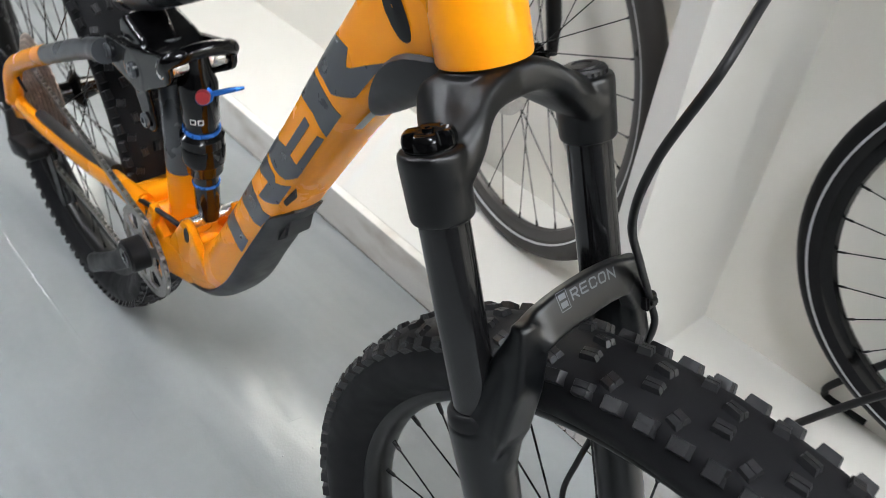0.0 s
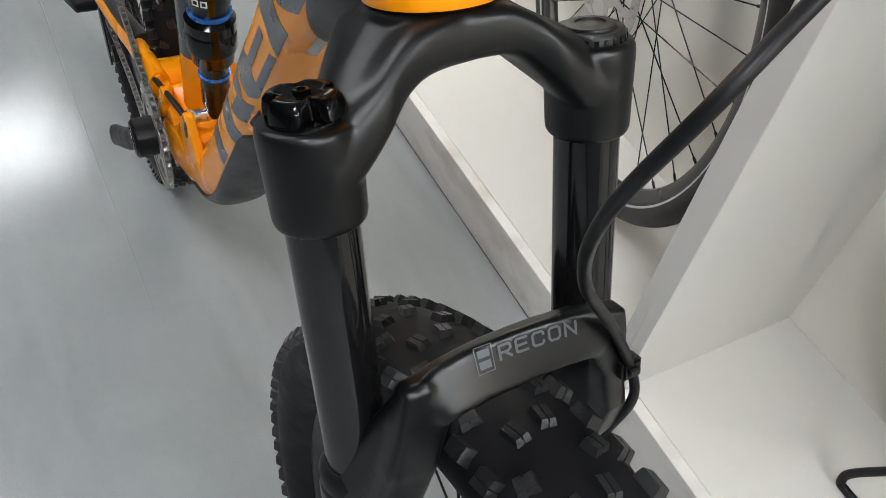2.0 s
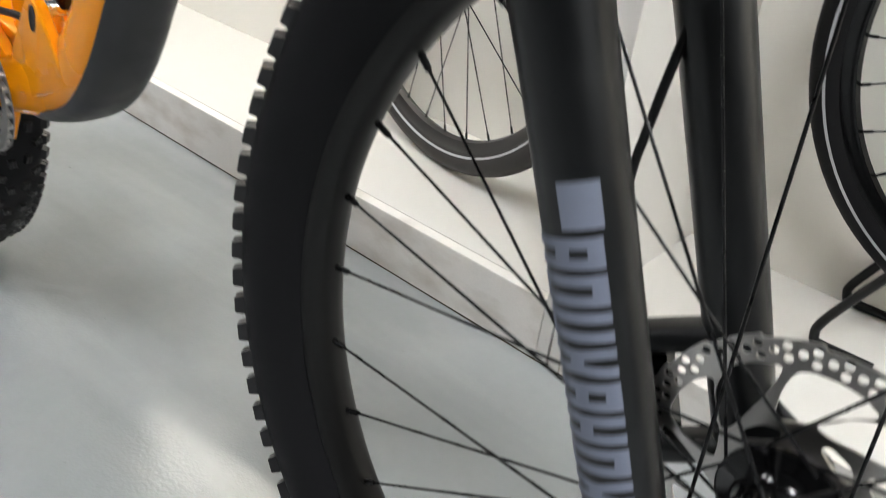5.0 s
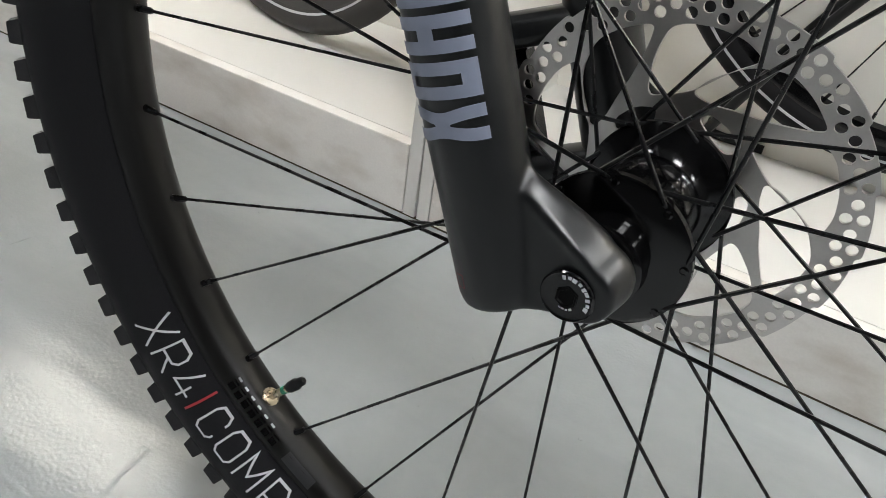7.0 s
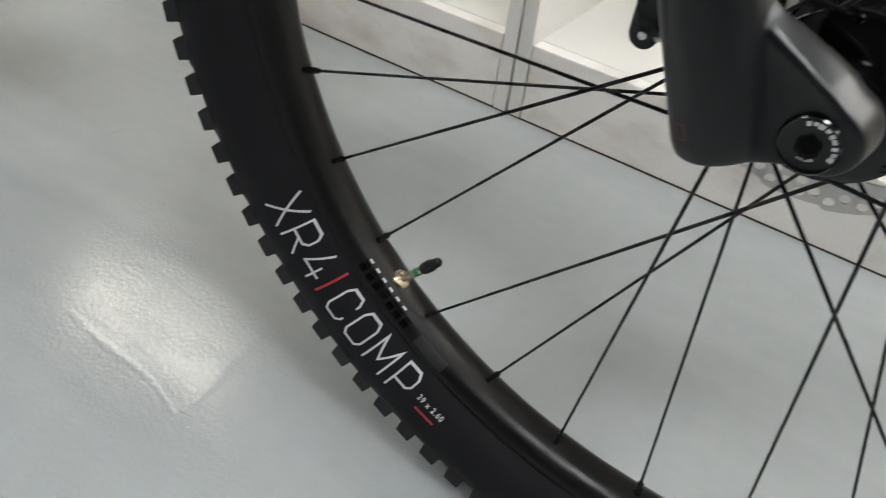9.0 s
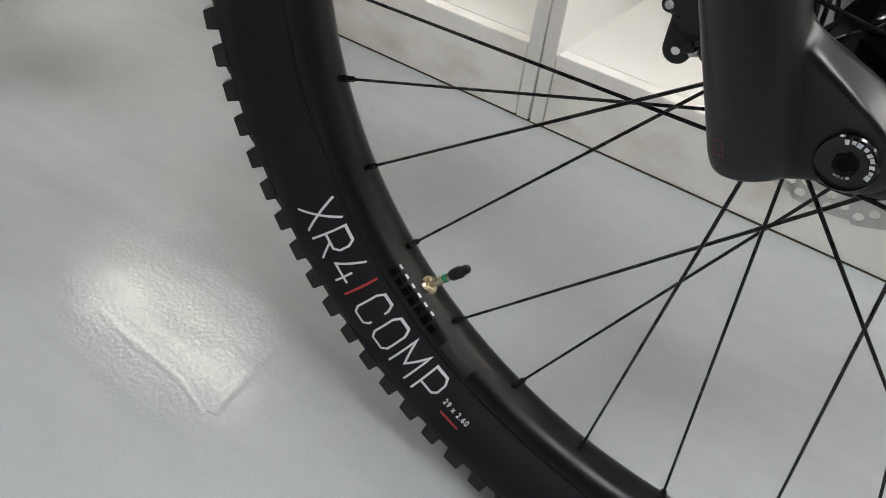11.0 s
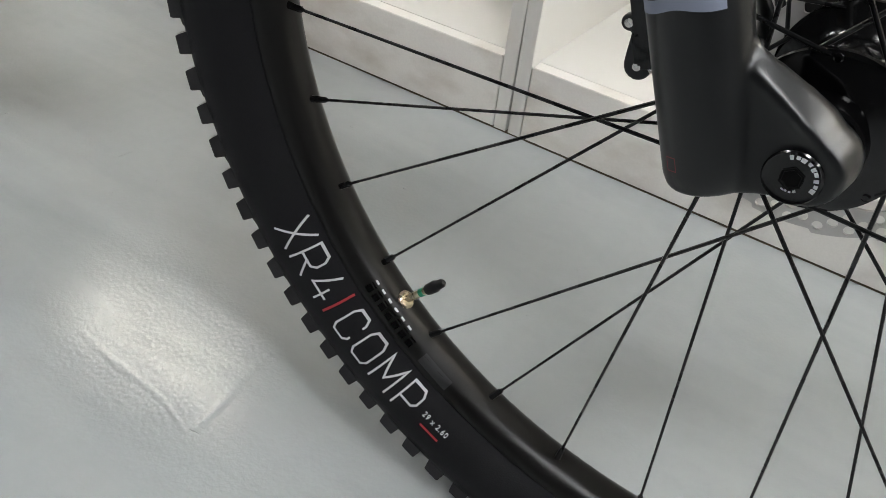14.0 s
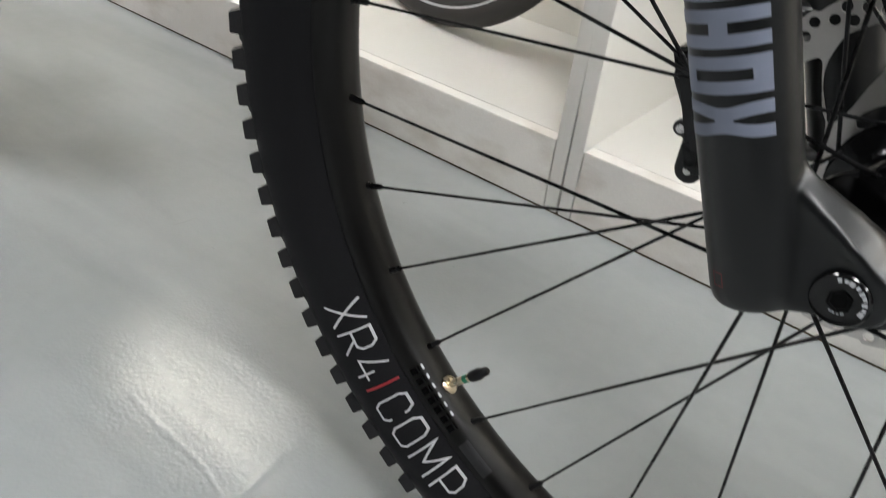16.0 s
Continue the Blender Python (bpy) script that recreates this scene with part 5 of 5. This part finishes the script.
def rear_triangle():
    ax = AX
    bm = bmesh.new()
    for y in (-1, 1):
        p = spline([(-0.785, 0.040, 0.425, 0.013, 0.020), (-0.87, 0.044, 0.412, 0.011, 0.019), (-0.96, 0.056, 0.402, 0.010, 0.0165), (-1.08, 0.068, 0.392, 0.009, 0.015), (-1.195, 0.072, 0.380, 0.009, 0.016)], 26)
        rings = []
        for x, yy, z, w, h in p:
            rings.append([fr(x, y * yy + w * math.cos(t), z + h * math.sin(t)) for t in np.linspace(0, math.tau, 16, endpoint=False)])
        loft(rings, bm)
        hull(disc_points(fr(-1.205, y * 0.072, 0.3702), ax, 0.022, 0.006, 20) + disc_points(fr(-1.165, y * 0.072, 0.384), ax, 0.017, 0.006, 16), bm)
    hull(disc_points(fr(-0.80, 0, 0.424), ax, 0.014, 0.048, 16) + disc_points(fr(-0.826, 0, 0.418), ax, 0.012, 0.046, 16), bm)
    c = part("chainstay", bm, M_ORANGE, bike, "gloss orange chainstays")
    # slap guard on the drive side
    rings = []
    for x, yy, z, w, h in spline([(-0.875, 0.045, 0.412, 0.0110, 0.0110), (-0.96, 0.057, 0.402, 0.0100, 0.0100), (-1.06, 0.067, 0.394, 0.0090, 0.0090), (-1.10, 0.070, 0.391, 0.0080, 0.008)], 14):
        rings.append([fr(x, -yy + 0.0050 + w * math.cos(t), z + 0.0135 + h * math.sin(t)) for t in np.linspace(0, math.tau, 16, endpoint=False)])
    part("chainstay_guard", loft(rings), M_GUARD, c, "dark ribbed rubber chain guard")
    bm2, bm3 = bmesh.new(), bmesh.new()
    for y in (-1, 1):
        a = spline([(-0.815, 0.046, 0.632), (-0.87, 0.050, 0.612), (-1.00, 0.060, 0.548)], 14)
        b = spline([(-1.00, 0.060, 0.548), (-1.10, 0.068, 0.495), (-1.165, 0.073, 0.450), (-1.195, 0.075, 0.385)], 14)
        tube([fr(q[0], y * q[1], q[2]) for q in a], [0.015] * 3 + [0.0135] * 11, 16, bm2)
        tube([fr(q[0], y * q[1], q[2]) for q in b], 0.0136, 16, bm3)
    part("seatstay", bm2, M_GREY, c, "dark grey seatstays")
    part("seatstay_end", bm3, M_ORANGE, c, "orange seatstay ends")
    tubep = spline([(-0.690, -0.030, 0.440), (-0.702, -0.033, 0.447), (-0.745, -0.040, 0.444), (-0.785, -0.045, 0.436), (-0.805, -0.046, 0.425)], 16)
    part("gear_cable", tube([fr(*q) for q in tubep], 0.0034, 10), M_PLASTIC, c, "black gear cable")


rear_triangle()


def rear_wheel():
    w = part("rear_wheel", tyre_mesh(REAR, 120), M_RUBBER, bike, "black knobbly rear tyre")
    w_rot = Matrix.Translation(REAR) @ Matrix.Rotation(SWING, 4, "Z") @ Matrix.Translation(-REAR)
    w.data.transform(w_rot)
    r = part("rim", bicycle_rim(REAR, 120), M_RIM, w)
    r.data.transform(w_rot)
    parts = []
    h = part("hub", lathe([(0.010, -0.07), (0.014, -0.065), (0.020, -0.03), (0.030, -0.026), (0.030, -0.023), (0.017, -0.018), (0.016, 0.012), (0.032, 0.022), (0.032, 0.026), (0.02, 0.03), (0.012, 0.07), (0.008, 0.072)], REAR, AX, 36), M_BLACKG, w)
    before = set(w.children)
    lace(w, REAR, 0.0285, 0.024, -0.0245)
    for o in w.children:
        if o not in before:
            o.data.transform(w_rot)
    bm = bmesh.new()
    for a, y, tw, me in knob_rows():
        k = bmesh.new()
        k.from_mesh(me)
        k.transform(w_rot @ knob_pose(REAR, a, y, tw))
        tmp = bpy.data.meshes.new("tmp")
        k.to_mesh(tmp)
        k.free()
        bm.from_mesh(tmp)
        bpy.data.meshes.remove(tmp)
    tagged(part("tread", bm, M_KNOB, w, "rear tyre tread blocks", 30), kind="stuff")
    # sprockets
    for k in range(11):
        rr = 0.022 + 0.0078 * k
        n = max(10, int(rr * 2 * math.pi / 0.0127))
        out = []
        for j in range(n * 4):
            out.append(((rr + (0.0028 if j % 4 in (0, 1) else -0.0008)) * math.cos(j * math.tau / (n * 4)), (rr + (0.0028 if j % 4 in (0, 1) else -0.0008)) * math.sin(j * math.tau / (n * 4))))
        cuts = [out, ring2(max(0.016, rr * 0.62), 24)]
        for j in range(7):
            q = j * math.tau / 7 + k * 0.13
            if rr > 0.045:
                cuts.append(ring2(rr * 0.085, 10, (rr * 0.80 * math.cos(q), rr * 0.80 * math.sin(q))))
        me = plate(cuts, 0.0018)
        me.transform(Matrix.Translation(fr(-1.205, -0.062 + 0.0036 * k, 0.3702)) @ Matrix.Rotation(SWING, 4, "Z") @ Matrix.Rotation(radians(90), 4, "X"))
        finish(me, M_CASSETTE, 30)
        link_part("sprocket", me, w, "bronze-tinted steel sprocket")
    return w


rear_wheel()


def crankset():
    ring_y = -0.0560
    out = []
    n, rr = 30, 0.0612
    for j in range(n * 6):
        ph = j % 6
        r = rr + (0.0030 if ph in (1, 2) else (0.0012 if ph in (0, 3) else -0.0018))
        out.append((r * math.cos(j * math.tau / (n * 6)), r * math.sin(j * math.tau / (n * 6))))
    cuts = [out, ring2(0.020, 24)]
    for k in range(6):
        q = k * math.tau / 6
        cuts.append([((0.030 + 0.022 * v) * math.cos(q + u), (0.030 + 0.022 * v) * math.sin(q + u)) for u, v in ((-0.28, 0), (0.0, 0), (0.28, 0), (0.36, 0.5), (0.36, 1), (0, 1.08), (-0.36, 1), (-0.36, 0.5))])
    me = plate(cuts, 0.0032)
    me.transform(Matrix.Translation(fr(-0.769, ring_y, 0.368)) @ Matrix.Rotation(SWING, 4, "Z") @ Matrix.Rotation(radians(90), 4, "X"))
    finish(me, M_CHAIN, 30)
    c = link_part("chainring", me, bike, "grey steel narrow-wide chainring")
    arm = spline([(-0.769, -0.072, 0.368, 0.021, 0.0100), (-0.790, -0.074, 0.352, 0.0215, 0.0095), (-0.825, -0.081, 0.320, 0.0185, 0.0085), (-0.875, -0.089, 0.285, 0.0175, 0.0080), (-0.896, -0.091, 0.270, 0.0185, 0.0080), (-0.906, -0.091, 0.263, 0.011, 0.006)], 24)
    rings = []
    for x, y, z, h, w in arm:
        rings.append([fr(x, y + w * math.copysign(abs(math.cos(t)) ** 0.7, math.cos(t)), z + h * math.copysign(abs(math.sin(t)) ** 0.7, math.sin(t))) for t in np.linspace(0, math.tau, 20, endpoint=False)])
    bm = loft(rings)
    hull(disc_points(fr(-0.769, -0.068, 0.368), AX, 0.0235, 0.0150, 28, 0.003), bm)
    a = part("crank_arm", bm, M_PLASTIC, c, "black crank arm")
    part("crank_bolt", lathe([(0.0140, 0), (0.0135, 0.0012), (0.0070, 0.0014), (0.0062, -0.002)], fr(-0.769, -0.0832, 0.368), -AX, 24), M_BLACKG, c)
    # chain: links along the upper and the lower run
    up = [(-0.769 + 0.0622 * math.cos(t), ring_y, 0.368 + 0.0622 * math.sin(t)) for t in np.linspace(-1.3, 1.55, 20)] + [(-0.98, -0.050, 0.442), (-1.205, -0.048, 0.452)]
    lo = [(-0.769 + 0.0622 * math.cos(t), ring_y, 0.368 + 0.0622 * math.sin(t)) for t in np.linspace(-1.3, -1.60, 4)] + [(-0.98, -0.050, 0.288), (-1.15, -0.050, 0.275)]
    link = bmesh.new()
    for y in (-0.0028, 0.0028):
        hull(disc_points((-0.0063, y, 0), (0, 1, 0), 0.0042, 0.0006, 8, 0.0002) + disc_points((0.0063, y, 0), (0, 1, 0), 0.0042, 0.0006, 8, 0.0002), link)
    lathe([(0.0036, -0.0022), (0.0036, 0.0022)], (0.0063, 0, 0), (0, 1, 0), 8, link)
    lathe([(0.0036, -0.0022), (0.0036, 0.0022)], (-0.0063, 0, 0), (0, 1, 0), 8, link)
    bmesh.ops.recalc_face_normals(link, faces=link.faces[:])
    lm = bpy.data.meshes.new("chain_link")
    link.to_mesh(lm)
    link.free()
    finish(lm, M_CHAIN, 30)
    for run in (up, lo):
        pts = [fr(*q) for q in run]
        d = 0.0
        for a0, b0 in zip(pts, pts[1:]):
            ln = (b0 - a0).length
            while d < ln:
                x = (b0 - a0).normalized()
                y = (AX - x * AX.dot(x)).normalized()
                o = link_part("chain_link", lm, c)
                o.matrix_basis = Matrix.Translation(a0 + x * d) @ Matrix((x, y, x.cross(y))).transposed().to_4x4()
                d += 0.0127
            d -= ln


crankset()


def derailleur():
    bm = bmesh.new()
    hull(disc_points(fr(-1.215, -0.080, 0.345), AX, 0.013, 0.010, 16) + disc_points(fr(-1.175, -0.088, 0.318), AX, 0.012, 0.014, 16), bm)
    hull(disc_points(fr(-1.175, -0.085, 0.318), AX, 0.016, 0.018, 16) + disc_points(fr(-1.135, -0.078, 0.322), AX, 0.014, 0.016, 16), bm)
    for y in (-0.060, -0.044):
        hull(disc_points(fr(-1.140, y, 0.310), AX, 0.018, 0.0012, 16, 0.0004) + disc_points(fr(-1.120, y, 0.235), AX, 0.016, 0.0012, 16, 0.0004), bm)
    d = part("rear_derailleur", bm, M_PLASTIC, bike, "black rear derailleur")
    for x, z in ((-1.140, 0.310), (-1.120, 0.235)):
        part("jockey_wheel", lathe([(0.014, -0.003), (0.0145, 0), (0.014, 0.003)], fr(x, -0.052, z), AX, 18), M_PLASTIC, d)
    cab = spline([(-1.215, -0.085, 0.345), (-1.275, -0.095, 0.37), (-1.275, -0.085, 0.44), (-1.20, -0.075, 0.465), (-1.13, -0.070, 0.43)], 24)
    part("gear_cable", tube([fr(*q) for q in cab], 0.0025, 8), M_PLASTIC, d)


derailleur()

# ---- wheels of the bikes that stand in the bays ----
def bay_wheel(name, at, axis, rotor, spokes, label, radius, stripe, rubber, metal, words):
    """A slim touring wheel: tyre with a grey stripe, black rim, hub and laced spokes."""
    t = thing(name, (at[0], at[1], PLINTH), label, "bicycle", "bikes in the display bays")
    at, axis = V(at), V(axis).normalized()
    a, b, d = axes_of(axis)
    R1 = radius
    k = R1 / 0.3500
    tyre = [(0.3110, -0.011), (0.3180, -0.0150), (0.3270, -0.0185), (0.3360, -0.0180), (0.3440, -0.0130), (0.3485, -0.006), (0.3500, 0.0), (0.3485, 0.006), (0.3440, 0.0130), (0.3360, 0.0180), (0.3270, 0.0185), (0.3180, 0.0150), (0.3110, 0.011), (0.322, 0.0), ]
    bicycle = t
    t = part("wheel", lathe([(r * k, y) for r, y in tyre], at, axis, 96, closed=True), rubber, bicycle, words)
    for s in (-1, 1):
        lo, hi = stripe - 0.0016, stripe + 0.0016
        ylo, yhi = (float(np.interp(r, [0.3110, 0.3180, 0.3270, 0.3360], [0.0110, 0.0150, 0.0185, 0.0180])) for r in (lo, hi))
        part("tyre_stripe", lathe([(lo * k, s * (ylo + 0.0006)), (hi * k, s * (yhi + 0.0006)), (hi * k, s * (yhi - 0.0008)), (lo * k, s * (ylo - 0.0008))], at, axis, 96, closed=True), M_STRIPE, t, "pale grey reflective stripe")
    rim = [(0.3155, -0.0105), (0.3155, -0.0122), (0.3050, -0.0120), (0.2960, -0.0080), (0.2930, 0), (0.2960, 0.0080), (0.3050, 0.0120), (0.3155, 0.0122), (0.3155, 0.0105), (0.308, 0.0)]
    part("rim", lathe([(r * k, y) for r, y in rim], at, axis, 96, closed=True), metal, t, "dark rim")
    part("hub", lathe([(0.006, -0.055), (0.009, -0.05), (0.012, -0.036), (0.024, -0.034), (0.024, -0.031), (0.013, -0.026), (0.012, 0.02), (0.026, 0.027), (0.026, 0.030), (0.014, 0.034), (0.009, 0.05), (0.006, 0.055)], at, axis, 28), M_BLACKG, t)
    for i in range(spokes):
        q = math.tau * i / spokes + 0.07
        f = -0.0325 if i % 2 else 0.0285
        hq = q + (1.05 if (i // 2) % 2 else -1.05)
        r0 = at + (a * math.cos(q) + b * math.sin(q)) * 0.294 * k
        h0 = at + (a * math.cos(hq) + b * math.sin(hq)) * 0.0225 + d * f
        dd = (h0 - r0).normalized()
        part("spoke", tube([r0, h0], 0.0010, 6), M_SPOKE, t)
        part("nipple", tube([r0, r0 + dd * 0.012], 0.0020, 6), M_SPOKE, t)
    if rotor:
        cuts = [ring2(0.090, 72), ring2(0.022, 24)]
        for j in range(6):
            q = j * math.tau / 6
            cuts.append([(r * math.cos(q + u + r * 7), r * math.sin(q + u + r * 7)) for r, u in ((0.036, 0.1), (0.036, 0.75), (0.050, 0.85), (0.071, 0.85), (0.071, 0.4), (0.071, 0.0), (0.05, 0.02))])
        for j in range(30):
            q = j * math.tau / 30
            for r, o in ((0.0775, 0), (0.0845, 0.1)):
                cuts.append(ring2(0.0020, 8, (r * math.cos(q + o), r * math.sin(q + o))))
        me = plate(cuts, 0.0018)
        me.transform(Matrix.Translation(at + d * rotor) @ Matrix((a, b, d)).transposed().to_4x4())
        finish(me, M_STEEL, 30)
        link_part("brake_rotor", me, t, "drilled steel brake rotor")
    q = 0.6
    p = at + (a * math.cos(q) + b * math.sin(q)) * 0.293 * k
    part("valve_cap", tube([p, p - (p - at).normalized() * 0.03, p - (p - at).normalized() * 0.042], [0.0028, 0.0042, 0.003], 10), M_PLASTIC, t)
    return bicycle


W1 = bay_wheel("display_bicycle", (-0.7538, 0.6775, 0.4560), (-0.265, -0.964, 0.0), 0.040, 32, "black bicycle with slim tyres standing in the lit bay", 0.358, 0.3188, M_LITRUBBER, M_GREYRIM, "slim black touring tyre, greyed to look lit from above")
bay_wheel("display_bicycle", (0.1230, 0.7198, 0.4900), (0.067, -0.991, -0.112), 0.0, 32, "black bicycle with slim striped tyres held by a stand", 0.3545, 0.3285, M_RUBBER, M_BLACKG, "slim black touring tyre")

# fork end and caliper over the wheel with the rotor
c = V((-0.7538, 0.6775, 0.4560))
dd = V((-0.265, -0.964, 0.0)).normalized()
side = V((-0.964, 0.265, 0)).normalized()
fork_end = W1
for s in (-1, 1):
    part("fork_leg", tube([c + dd * 0.062 * s, c + dd * 0.060 * s + V((0, 0, 0.06)) + side * 0.01, c + dd * 0.058 * s + V((0, 0, 0.40)) + side * 0.13], [0.010, 0.014, 0.016], 16), M_BLACKM, fork_end)
part("brake_caliper", box((-0.022, -0.018, -0.030), (0.022, 0.018, 0.030), None, 0.005, Matrix.Translation(c + dd * 0.042 + side * 0.055 + V((0, 0, 0.065)))), M_BLACKG, fork_end)


def wheel_stand():
    t = thing("bicycle_stand", (-0.05, 0.70, PLINTH), "black bent steel tube stand holding a bicycle wheel", "bicycle stand")
    z = PLINTH + 0.0065
    for s in (0, 1):
        y = 0.648 + 0.140 * s
        leg = spline([(-0.060, y, z), (-0.082, y, z), (-0.094, y, z + 0.006), (-0.085, y + (0.003 if s == 0 else -0.006), z + 0.045), (0.00, y + (0.008 if s == 0 else -0.008), z + 0.20), (0.125, y + (0.012 if s == 0 else -0.012), 0.490)], 30)
        part("stand_leg", tube([V(q) for q in leg], 0.0062, 12), M_PLASTIC, t)
        foot = spline([(-0.060, y, z), (-0.04, y, z), (-0.02, y, z)], 6)
        part("stand_foot", tube([V(q) for q in foot], 0.0062, 12), M_PLASTIC, t)


wheel_stand()

# ---- tread blocks of the front tyre ----
joined = bmesh.new()
for a, y, tw, me in knob_rows():
    m = knob_pose(HUB, a, y, tw)
    b = a % 360
    if 45 <= b <= 262:
        o = link_part("tread_knob", me, wheel)
        o.matrix_basis = m
    else:
        k = bmesh.new()
        k.from_mesh(me)
        k.transform(m)
        tmp = bpy.data.meshes.new("tmp")
        k.to_mesh(tmp)
        k.free()
        joined.from_mesh(tmp)
        bpy.data.meshes.remove(tmp)
tagged(part("tread", joined, M_KNOB, wheel, "black rubber tread blocks", 30), kind="stuff")
